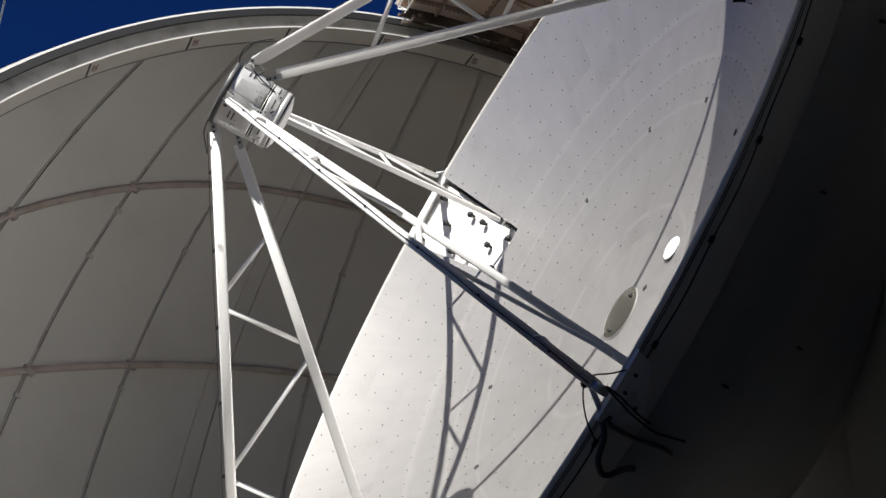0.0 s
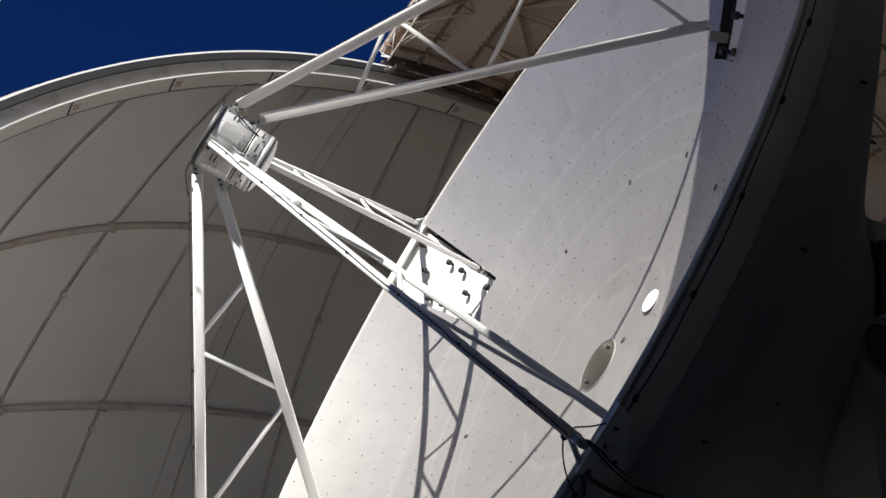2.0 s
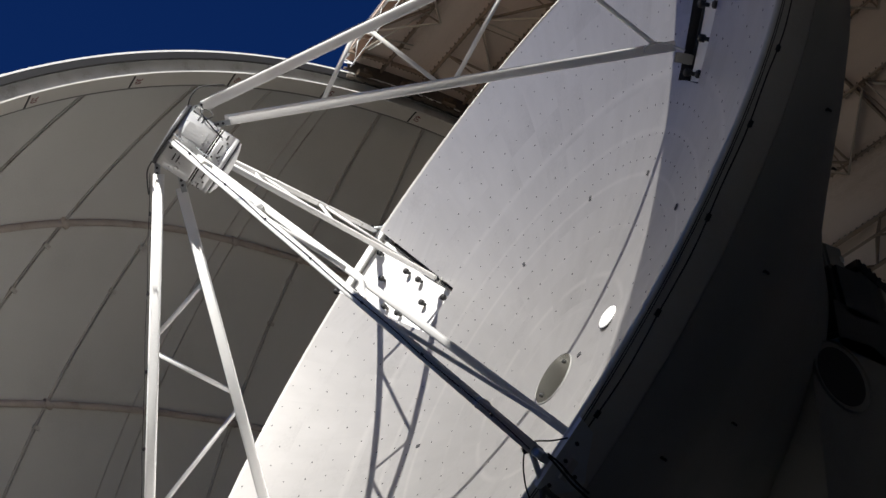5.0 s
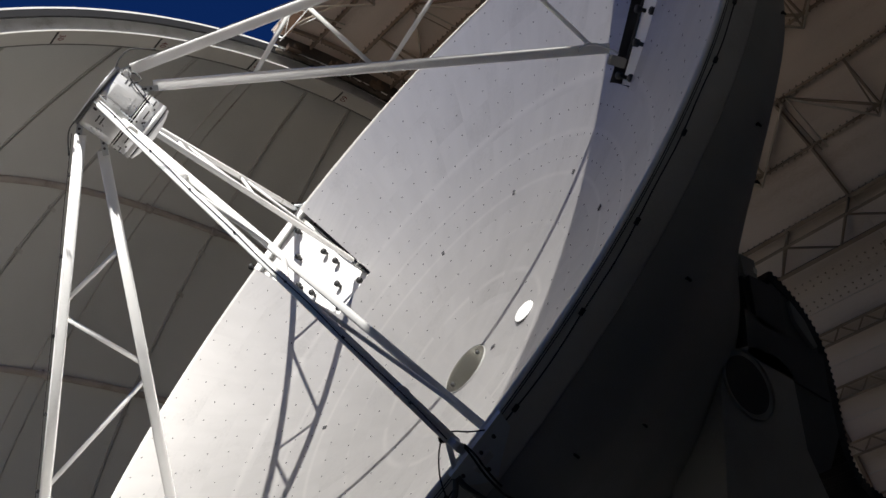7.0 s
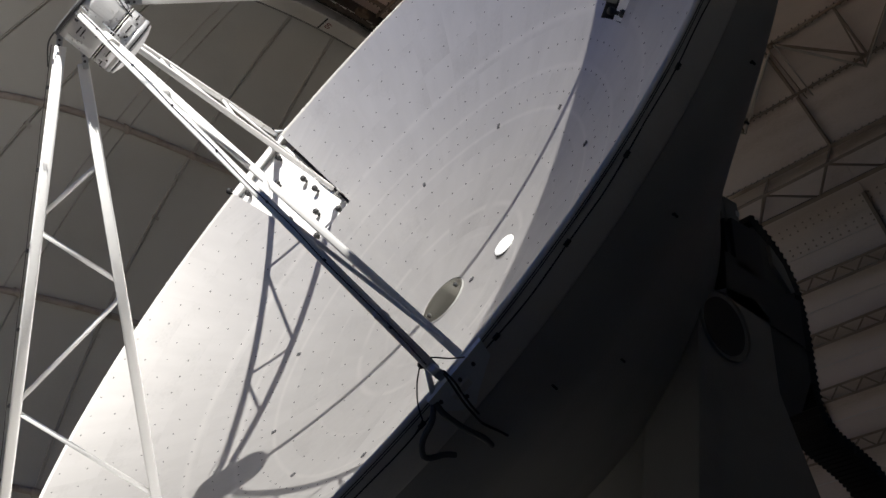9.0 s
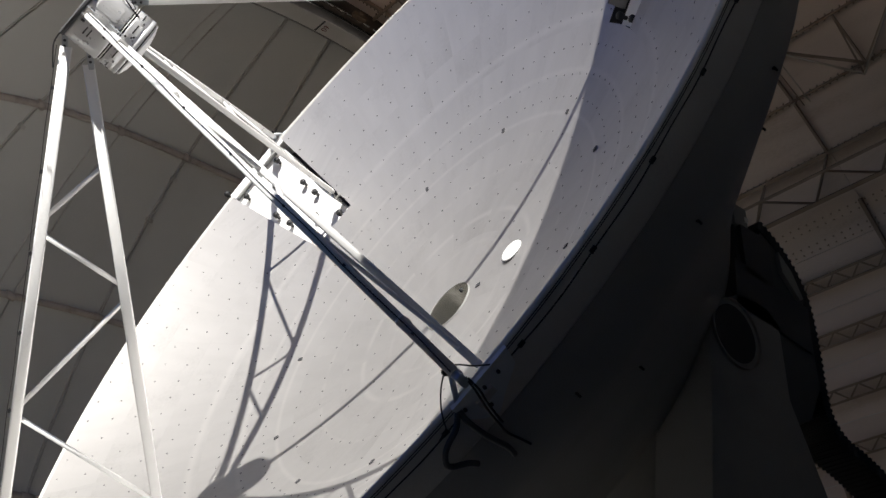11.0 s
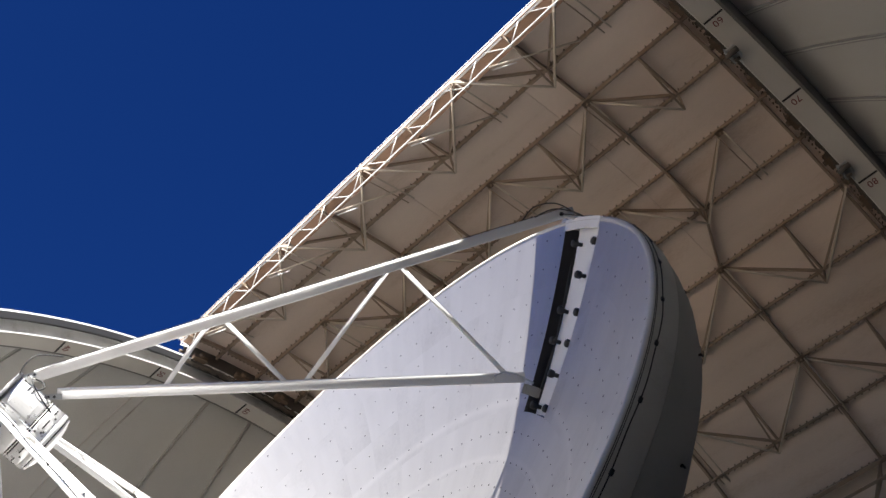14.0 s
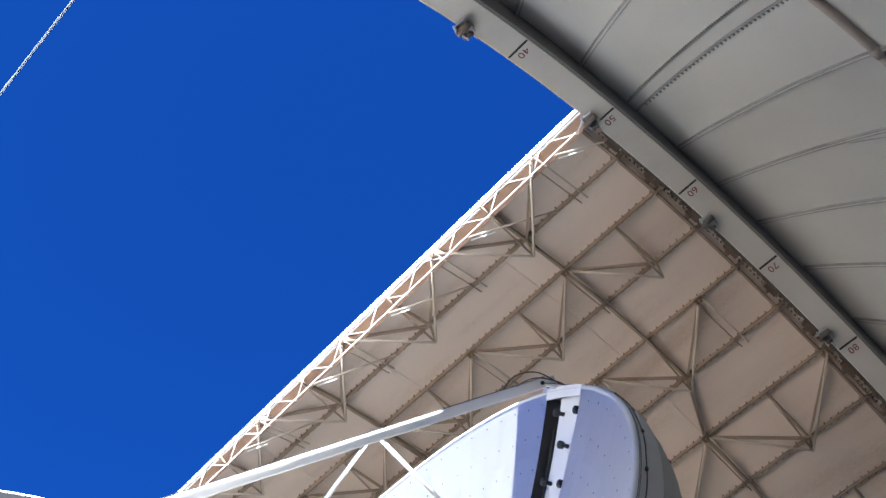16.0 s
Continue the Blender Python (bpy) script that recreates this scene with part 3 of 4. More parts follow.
for x in (-5.9, 5.9):
    side_plate(x, RHO + 0.54, RD + 0.06, 53.0, 107.2, door)
for sgn in (-1, 1):
    rail = part("guide_rail", tube(bmesh.new(), arc(sgn * 5.8, RHO + 0.5, 52.2), arc(sgn * 5.8, RHO + 0.5, 52.6), 0.03), RUST, door, "rusty guide rail with greasy dirt and painted-in shade")
    # dark pieces: grease on the near rail, painted shade on the far one
    for k in range(137):
        a = 52.4 + 0.4 * k
        bm = bmesh.new()
        beam(bm, arc(sgn * (5.8 + 0.02 * math.sin(k * 2.3)), RHO + 0.32, a), arc(sgn * (5.8 + 0.02 * math.sin(k * 1.7)), RHO + 0.32, a + 0.4), 0.06 + 0.04 * abs(math.sin(k * 1.9)), 0.06, arc(0, 1, a) - CENTRE)
        part("rail_piece", bm, GRIME_SHADE, rail)
    for k in range(11):
        a = 54.2 + 4.8 * k
        bm = bmesh.new()
        box(bm, (0, 0, 0), 0.12, 0.3, 0.1, arch_frame(sgn * 5.72, RHO + 0.42, a))
        tube(bm, arc(sgn * 5.6, RHO + 0.45, a), arc(sgn * 5.85, RHO + 0.45, a), 0.05, seg=10)
        part("bogie", bm, RUST, rail, "rusty wheel bogie")

skin("outer_skin", RD + 0.105, 52.1, 107.3, door, WHITE_WORN, "weathered white outer skin")

# rear edge truss of the door
rear = chord(RD - 0.1, 102.9, -5.86, 5.86, 0.08, 0.12, "rear_truss", BEAM, door, "steel truss on the door's rear edge", sk=False)
chord(RD - 0.75, 103.6, -5.8, 5.8, 0.05, 0.07, "rear_chord", BEAM, rear, sk=False)
chord(RD - 0.15, 106.7, -5.86, 5.86, 0.08, 0.12, "rear_chord", BEAM, rear, sk=False)
for k in range(-4, 4):
    x = 0.15 + k * 1.5
    strut(arc(x, RD - 0.75, 103.6), arc(x + 0.75, RD - 0.15, 106.7), 0.025, "web_rod", BEAM, rear)
    strut(arc(x + 0.75, RD - 0.15, 106.7), arc(min(x + 1.5, 5.8), RD - 0.75, 103.6), 0.025, "web_rod", BEAM, rear)
    strut(arc(x, RD - 0.12, 102.9), arc(x, RD - 0.75, 103.6), 0.02, "web_rod", BEAM, rear)
    strut(arc(x, RD - 0.12, 102.9), arc(x + 0.75, RD - 0.15, 106.7), 0.03, "web_rod", BEAM, rear)

# ---- fixed rear part of the shell ----
back = tagged(new("wall_rear"), label="beige rear dome panels with steel lattice ribs", category="dome wall", kind="structure")
RB = 12.66
for x in (-5.9, 5.9):
    side_plate(x, RHO + 0.54, RB + 0.06, 106.5, 152.4, back)
skin("outer_skin", RB + 0.056, 106.8, 152.4, back, WHITE_WORN, "weathered white outer skin")
LAD = [114.1 + 5.3 * k for k in range(7)]
for a in LAD:
    for o in (-0.6, 0.6):
        bm = bmesh.new()
        beam(bm, arc(-5.88, RB - 0.12, a + o), arc(5.88, RB - 0.12, a + o), 0.05, 0.1, arc(0, 1, a) - CENTRE)
        part("lattice_chord", bm, BEAM, back, "steel lattice chord")
    bm = bmesh.new()
    for k in range(39):
        x = -5.8 + k * 0.3
        s = 1 if k % 2 else -1
        beam(bm, arc(x, RB - 0.12, a + s * 0.6), arc(x + 0.3, RB - 0.12, a - s * 0.6), 0.03, 0.03, arc(0, 1, a) - CENTRE)
    part("lacing", bm, BEAM, back, "zigzag steel lacing")
bolts = bmesh.new()
for a in (108.4, 109.0, 110.4, 111.0):
    for k in range(60):
        box(bolts, (0, 0, 0), 0.03, 0.03, 0.03, arch_frame(-5.8 + k * 0.196, RB - 0.012, a))
tagged(part("bolts", bolts, BEAM, back, "rows of rusty bolts"), kind="stuff")
for x in (-2.85, 0.15, 3.15):
    for a0, a1 in zip([107.5] + LAD, LAD + [152]):
        bm = bmesh.new()
        beam(bm, arc(x, RB - 0.06, a0 + 0.7), arc(x, RB - 0.06, min(152, a1) - 0.7), 0.07, 0.1, arc(0, 1, a0) - CENTRE)
        part("purlin", bm, BEAM, back, "rusty steel purlin")

# ---- the telescope ----
VERTEX = Vector((0.250, 1.881, 8.407))
ZD = Vector((0.0240, 0.9412, 0.3369)).normalized()
YD = Vector((-0.7282, -0.2145, 0.6510))
YD = (YD - ZD * YD.dot(ZD)).normalized()
XD = YD.cross(ZD)
DISH = Matrix.Translation(VERTEX) @ Matrix((XD, YD, ZD)).transposed().to_4x4()
FOCAL, RIM = 4.8, 6.0


def sag(r):
    return r * r / (4 * FOCAL)


def polar(r, deg, up=0.0):
    """A place on the dish at radius r, and up above its surface."""
    t = radians(deg)
    n = Vector((-r / (2 * FOCAL) * math.cos(t), -r / (2 * FOCAL) * math.sin(t), 1)).normalized()
    return Vector((r * math.cos(t), r * math.sin(t), sag(r))) + n * up


def dish_frame(r, deg, up=0.0):
    """x outwards along the dish, y round it, z off its surface."""
    t = radians(deg)
    s = r / (2 * FOCAL)
    n = Vector((-s * math.cos(t), -s * math.sin(t), 1)).normalized()
    y = Vector((-math.sin(t), math.cos(t), 0))
    return Matrix.Translation(polar(r, deg, up)) @ Matrix((y.cross(n), y, n)).transposed().to_4x4()


telescope = tagged(new("radio_telescope"), label="white radio telescope with a matte aluminium dish", category="telescope")
telescope.matrix_world = DISH

# openings in the outer panels beside two of the feet: from, to, and the leg's own angle and side
OPENINGS = ((80.6, 91.2, 90.0, -1), (179.5, 191.5, 180.0, 1))
INNER_R, OUTER_R = 3.86, 5.95


def solid_spans(a0, a1):
    """The stretches of the angle a0..a1 that lie outside the openings."""
    spans = [(a0, a1)]
    for turn in (0, 360):
        for c0, c1, _, _ in OPENINGS:
            c0, c1 = c0 + turn, c1 + turn
            cutted = []
            for p, q in spans:
                if c1 <= p or c0 >= q:
                    cutted.append((p, q))
                    continue
                if p < c0:
                    cutted.append((p, c0))
                if q > c1:
                    cutted.append((c1, q))
            spans = cutted
    return spans


def sector(bm, r0, r1, a0, a1, up, nr=4, step=2.0):
    """A curved sheet on the dish between two radii and two angles."""
    na = max(1, round((a1 - a0) / step))
    grid = [[bm.verts.new(polar(r0 + (r1 - r0) * i / nr, a0 + (a1 - a0) * j / na, up)) for j in range(na + 1)] for i in range(nr + 1)]
    for i, j in itertools.product(range(nr), range(na)):
        bm.faces.new((grid[i][j], grid[i + 1][j], grid[i + 1][j + 1], grid[i][j + 1])).smooth = True
    return bm


bm = bmesh.new()
lathe(bm, [(0.001, -0.03)] + [(INNER_R * k / 20, sag(INNER_R * k / 20) - 0.03) for k in range(1, 21)], 128)
for a0, a1 in solid_spans(0, 360):
    sector(bm, INNER_R, 6.0, a0, a1, -0.03, 10)
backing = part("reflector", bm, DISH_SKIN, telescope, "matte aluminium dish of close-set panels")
bm = bmesh.new()
lathe(bm, [(5.985, sag(5.985) - 0.03), (5.99, 1.885), (6.02, 1.89), (6.05, 1.87), (6.07, 1.58), (6.055, 1.56), (5.99, 1.555)], 160)
part("rim_band", bm, RIM_GREY, telescope, "grey painted rim band")
bm = bmesh.new()
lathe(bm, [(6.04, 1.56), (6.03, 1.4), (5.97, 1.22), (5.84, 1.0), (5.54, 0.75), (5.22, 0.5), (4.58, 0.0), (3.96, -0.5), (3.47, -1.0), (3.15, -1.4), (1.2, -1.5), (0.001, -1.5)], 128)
part("back_cone", bm, BACK_SHADED, telescope, "grey sheet cladding behind the dish, toned down for shade")

# lifting eyes and bolts on the back cladding
for r, z, n, o in ((5.93, 1.16, 24, 4), (5.0, 0.33, 12, 10)):
    for k in range(n):
        t = radians(o + 360 * k / n)
        bm = bmesh.new()
        c = Vector((r * math.cos(t), r * math.sin(t), z))
        out = Vector((math.cos(t), math.sin(t), -0.7)).normalized()
        tube(bm, c, c + out * 0.035, 0.01, seg=8)
        tube(bm, c + out * 0.03 - Vector((0, 0, 0.022)), c + out * 0.03 + Vector((0, 0, 0.022)), 0.011, seg=8)
        part("lifting_eye", bm, RUBBER, telescope, "black lifting eye")

# legs with their feet: flattened tubes, deep in the leg's own plane and thin across it
def oval(bm, a, b, deep, thin, across, seg=28):
    """A pipe with flat sides and rounded edges, from a to b."""
    a, b = Vector(a), Vector(b)
    d = (b - a).normalized()
    s = Vector(across).normalized()
    u = s.cross(d)
    bow = lambda v: math.copysign(abs(v) ** 0.5, v)
    rings = [[bm.verts.new(c + u * (deep * bow(math.cos(k * math.tau / seg))) + s * (thin * bow(math.sin(k * math.tau / seg)))) for k in range(seg)] for c in (a, b)]
    for k in range(seg):
        bm.faces.new((rings[0][k], rings[0][(k + 1) % seg], rings[1][(k + 1) % seg], rings[1][k])).smooth = True
    bm.faces.new(rings[0][::-1])
    bm.faces.new(rings[1])
    bmesh.ops.recalc_face_normals(bm, faces=bm.faces)
    return bm


OUTER = ((0.458, 5.292), (6.047, 2.005))
INNER = ((0.462, 5.001), (4.147, 1.078))
# how far each leg's pipes stand aside: outer at the hub and foot, inner at the hub and foot
ASIDE = ((-0.03, 0.0, -0.028, 0.0), (-0.01, -0.005, 0.0, -0.005), (0, 0, 0, 0), (0.042, 0.014, -0.014, 0.009))
BRACES = (((2.13, 4.33), (1.25, 4.2)), ((2.24, 4.26), (2.18, 3.2)), ((3.98, 3.2), (2.33, 3.06)), ((4.09, 3.14), (4.02, 1.24)))


def knob(deg_off, r, m, parent, deg):
    bm = bmesh.new()
    f = dish_frame(r, deg + deg_off, -0.098)
    lathe(bm, [(0.001, 0), (0.026, 0), (0.026, 0.06), (0.046, 0.065), (0.05, 0.12), (0.036, 0.135), (0.001, 0.135)], 12, m=f)
    return part("knob", bm, RUBBER, parent, "black rubber knob")


for k, side in ((0, 1), (1, -1), (2, 1), (3, -1)):
    deg = 90.0 * k
    m = Matrix.Rotation(radians(deg), 4, "Z")
    P = lambda r, z, y=0.0: m @ Vector((r, y, z))
    bm = bmesh.new()
    T = m @ Vector((0, 1, 0))
    d0, d1, d2, d3 = ASIDE[k]
    oval(bm, P(*OUTER[0], d0), P(*OUTER[1], d1), 0.063, 0.045 if k == 1 else 0.039, T)
    leg = part("leg", bm, WHITE_PAINT, telescope, "white tubular leg of two braced pipes", smooth=False)
    bm = bmesh.new()
    oval(bm, P(*INNER[0], d2), P(*INNER[1], d3), 0.063, 0.036 if k == 1 else 0.039, T)
    part("inner_pipe", bm, WHITE_PAINT, leg)
    for a, b in BRACES:
        bm = bmesh.new()
        oval(bm, P(*a, d0 + (d1 - d0) * a[0] / 6), P(*b, d2 + (d3 - d2) * b[0] / 4.1), 0.028, 0.02, T, 12)
        part("brace", bm, WHITE_PAINT, leg)
    # collars
    for f in (0.12, 0.9):
        bm = bmesh.new()
        a, b = Vector((OUTER[0][0], 0, OUTER[0][1])), Vector((OUTER[1][0], 0, OUTER[1][1]))
        c = a.lerp(b, f)
        d = (b - a).normalized()
        oval(bm, m @ (c - d * 0.012), m @ (c + d * 0.012), 0.068, 0.044, T)
        part("collar", bm, WHITE_WORN, leg, "steel pipe collar")
    # foot at the rim: pipe shoe, thin strut, clamp and a gusset plate on the rim's outer face
    bm = bmesh.new()
    tube(bm, P(5.97, 2.045, d1), P(6.075, 1.8, -0.2), 0.022, seg=10)
    part("foot_strut", bm, GALV, leg, "thin steel strut from the pipe to the rim")
    bm = bmesh.new()
    oval(bm, P(*OUTER[1], d1), P(6.13, 1.955, d1), 0.052, 0.032, T, 20)
    part("pipe_shoe", bm, GALV, leg, "grey steel shoe at the pipe's end")
    bm = bmesh.new()
    box(bm, (5.975, d1 - 0.03, 2.05), 0.05, 0.07, 0.05, m)
    bmesh.ops.bevel(bm, geom=bm.edges[:], offset=0.01, segments=2, affect="EDGES")
    part("pipe_clamp", bm, RUBBER, leg, "black cable clamp")
    bm = bmesh.new()
    outline = ((-0.2, 1.885), (0.36, 1.885), (0.32, 1.76), (0.1, 1.665), (0.0, 1.61), (-0.1, 1.66), (-0.2, 1.775))
    near = [bm.verts.new(P(6.115 - 0.12 * abs(y) * 0.3, z, y)) for y, z in outline]
    far = [bm.verts.new(P(6.04, z, y)) for y, z in outline]
    bm.faces.new(near)
    bm.faces.new(far[::-1])
    for i in range(len(outline)):
        j = (i + 1) % len(outline)
        bm.faces.new((near[i], far[i], far[j], near[j]))
    bmesh.ops.recalc_face_normals(bm, faces=bm.faces)
    plate = part("foot_plate", bm, PLATE_GREY, leg, "pale blue-grey gusset plate at the rim")
    for y, z in ((0.06, 1.82), (0.2, 1.82), (0.0, 1.7), (-0.14, 1.82)):
        part("plate_bolt", tube(bmesh.new(), P(6.1, z, y), P(6.128, z, y), 0.014, seg=8), DARK, plate)
    bm = bmesh.new()
    box(bm, (6.11, 0.02, 1.77), 0.07, 0.16, 0.05, m)
    part("foot_box", bm, GREY_PAINT, leg, "grey steel foot box")
    bm = bmesh.new()
    f = dish_frame(4.1, deg, 0.0)
    box(bm, (0.0, 0.04, 0.02), 0.12, 0.012, 0.2, f)
    box(bm, (0.0, -0.04, 0.02), 0.12, 0.012, 0.2, f)
    tube(bm, f @ Vector((0.02, -0.06, 0.08)), f @ Vector((0.02, 0.06, 0.08)), 0.02, seg=10)
    part("foot_block", bm, MOUNT_GREY, leg, "dark steel foot fork")
    if k == 1:
        cable("pipe_hose", [P(3.86, 1.36, -0.03), P(3.92, 1.38, -0.05), P(4.02, 1.32, -0.07), P(4.1, 1.18, -0.08), P(4.16, 0.96, -0.08)], 0.012, GALV, leg, "grey hose looped over the pipe's end")
    for c0, c1, base, sgn in OPENINGS:
        if base != deg:
            continue
        wide = (c1 - base if sgn > 0 else base - c0) - 0.15
        # trough beside the sunk white plate; its floor is near-black for the shade inside
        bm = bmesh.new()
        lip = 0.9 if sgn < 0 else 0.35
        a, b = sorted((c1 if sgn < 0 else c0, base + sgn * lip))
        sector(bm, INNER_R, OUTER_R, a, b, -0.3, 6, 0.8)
        part("trough_floor", bm, DARK, leg, "open trough under the foot, coloured near-black for shade")
        bm = bmesh.new()
        a, b = sorted((base + sgn * lip, base + sgn * wide))
        sector(bm, INNER_R + 0.01, OUTER_R - 0.01, a, b, -0.1, 8, 1.2)
        sector(bm, INNER_R + 0.01, OUTER_R - 0.01, a, b, -0.11, 8, 1.2)
        plate = part("cover_plate", bm, BRIGHT_WHITE, leg, "sunk bright white cover plate with black knobs")
        walls = bmesh.new()
        for ang in (c0, c1, base + sgn * lip):
            top = 0.0 if ang in (c0, c1) else -0.13
            prev = None
            for i in range(13):
                r = INNER_R + (OUTER_R - INNER_R) * i / 12
                pair = [walls.verts.new(polar(r, ang, top)), walls.verts.new(polar(r, ang, -0.31))]
                if prev:
                    walls.faces.new((prev[0], pair[0], pair[1], prev[1]))
                prev = pair
        for r in (INNER_R, OUTER_R):
            prev = None
            for i in range(9):
                ang = c0 + (c1 - c0) * i / 8
                pair = [walls.verts.new(polar(r, ang, 0.0)), walls.verts.new(polar(r, ang, -0.31))]
                if prev:
                    walls.faces.new((prev[0], pair[0], pair[1], prev[1]))
                prev = pair
        # side sheets: near-black for the shaded opening, grey for the sunlit one
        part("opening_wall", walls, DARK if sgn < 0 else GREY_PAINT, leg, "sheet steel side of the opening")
        bm = bmesh.new()
        sector(bm, OUTER_R - 0.03, 6.035, c0, c1, 0.012, 2, 1.2)
        sector(bm, OUTER_R - 0.03, 6.035, c0, c1, -0.02, 2, 1.2)
        prev = None
        for i in range(9):
            ang = c0 + (c1 - c0) * i / 8
            pair = [bm.verts.new(polar(OUTER_R - 0.03, ang, 0.012)), bm.verts.new(polar(OUTER_R - 0.03, ang, -0.02))]
            if prev:
                bm.faces.new((prev[0], pair[0], pair[1], prev[1]))
            prev = pair
        part("rim_bar", bm, WHITE_PAINT, leg, "white bar across the opening at the rim")
        for dd, r in ((2.5, 5.76), (2.5, 5.03), (2.5, 4.69), (2.5, 3.95), (6.0, 5.42), (6.0, 4.33), (9.3, 5.78), (9.3, 5.03), (9.3, 4.69), (9.3, 3.96)):
            knob(sgn * (dd if dd < 9 or sgn < 0 else dd + 0.9) * (0.94 if sgn < 0 else 1), r, m, plate, deg)
        if sgn > 0:
            f = dish_frame(6.06, c1, -0.02)
            bm = bmesh.new()
            lathe(bm, [(0.001, 0), (0.03, 0), (0.03, 0.05), (0.05, 0.055), (0.052, 0.11), (0.036, 0.12), (0.001, 0.12)], 12, m=f @ Matrix.Rotation(radians(90), 4, "Y"))
            part("knob", bm, RUBBER, plate, "black rubber knob")
        cable("plate_cable", [dish_frame(r, deg + sgn * (lip + 0.15 + 0.3 * math.sin(r * 4.3)), -0.07).translation for r in (5.6, 5.2, 4.9, 4.6, 4.3, 4.15)], 0.014, RUBBER, leg, "black cable along the plate")
    # cable strapped to the outer pipe
    a, b = Vector((OUTER[0][0], 0, OUTER[0][1])), Vector((OUTER[1][0], 0, OUTER[1][1]))
    out = 1.45 if k == 3 else 1.0    # on one leg the cable hangs on longer clips
    pts = [m @ (a.lerp(b, j / 14) + Vector((0.036 * out, 0.006 * math.sin(j * 2.1), (0.06 + 0.004 * math.sin(j * 3.7)) * out))) for j in range(15)]
    cable("leg_cable", pts, 0.0045, RUBBER, leg, "thin black cable strapped along the pipe")
    for j in range(1, 14, 2):
        bm = bmesh.new()
        c = a.lerp(b, j / 14)
        d = (b - a).normalized()
        box(bm, c + Vector((0.035, 0.0, 0.058)) * (1 + out) / 2, 0.03 * out, 0.02, 0.02 + 0.03 * (out - 1), m)
        part("cable_strap", bm, DARK, leg, "dark cable strap")

# subreflector and its hub
hub_bm = bmesh.new()
lathe(hub_bm, [(0.3, 4.985), (0.355, 4.985), (0.366, 4.993), (0.37, 5.005), (0.37, 5.375), (0.36, 5.388), (0.001, 5.388)], 64)
hub = part("hub", hub_bm, HUB_PAINT, telescope, "white steel drum that holds the subreflector")
bm = bmesh.new()
lathe(bm, [(0.36, 5.389), (0.385, 5.389), (0.39, 5.395), (0.39, 5.425), (0.38, 5.43), (0.001, 5.43)], 64)
part("hub_ring", bm, DARK, hub, "dark back ring")
bm = bmesh.new()
lathe(bm, [(0.375, 5.431), (0.388, 5.431), (0.388, 5.44), (0.375, 5.442)], 64)
part("ring_lip", bm, GALV, hub)
bm = bmesh.new()
lathe(bm, [(0.001, 4.64), (0.15, 4.651), (0.25, 4.672), (0.33, 4.7), (0.338, 4.706), (0.338, 4.722), (0.001, 4.722)], 64)
sub = part("subreflector", bm, BRIGHT_WHITE, telescope, "convex pale subreflector")
bm = bmesh.new()
lathe(bm, [(0.32, 4.722), (0.328, 4.722), (0.328, 4.738), (0.32, 4.738)], 64)
part("drum_gap", bm, DARK, sub)
bm = bmesh.new()
lathe(bm, [(0.32, 4.738), (0.355, 4.738), (0.36, 4.743), (0.36, 4.785), (0.353, 4.788), (0.353, 4.795), (0.36, 4.798), (0.36, 4.938), (0.356, 4.943), (0.32, 4.943)], 64)
part("drum", bm, HUB_PAINT, sub, "white drum housing")
bm = bmesh.new()
lathe(bm, [(0.335, 4.943), (0.335, 4.985)], 64)
part("drum_gap", bm, RUBBER, sub, "dark gap between the drums")
bm = bmesh.new()
lathe(bm, [(0.335, 4.96), (0.362, 4.96), (0.364, 4.965), (0.362, 4.97), (0.335, 4.97)], 64)
part("drum_band", bm, WHITE_PAINT, sub)


def skin_strip(r, z, deg, width, tall, thick=0.005):
    """A small curved strip on a drum of radius r."""
    bm = bmesh.new()
    n = 5
    prev = None
    for i in range(n + 1):
        t = radians(deg) + (i / n - 0.5) * width / r
        c, d = math.cos(t), math.sin(t)
        ring = [bm.verts.new((q * c, q * d, z + o)) for q, o in ((r, -tall / 2), (r + thick, -tall / 2), (r + thick, tall / 2), (r, tall / 2))]
        if prev:
            for j in range(4):
                bm.faces.new((prev[j], prev[(j + 1) % 4], ring[(j + 1) % 4], ring[j]))
        else:
            bm.faces.new(ring[::-1])
        prev = ring
    bm.faces.new(prev)
    return bm


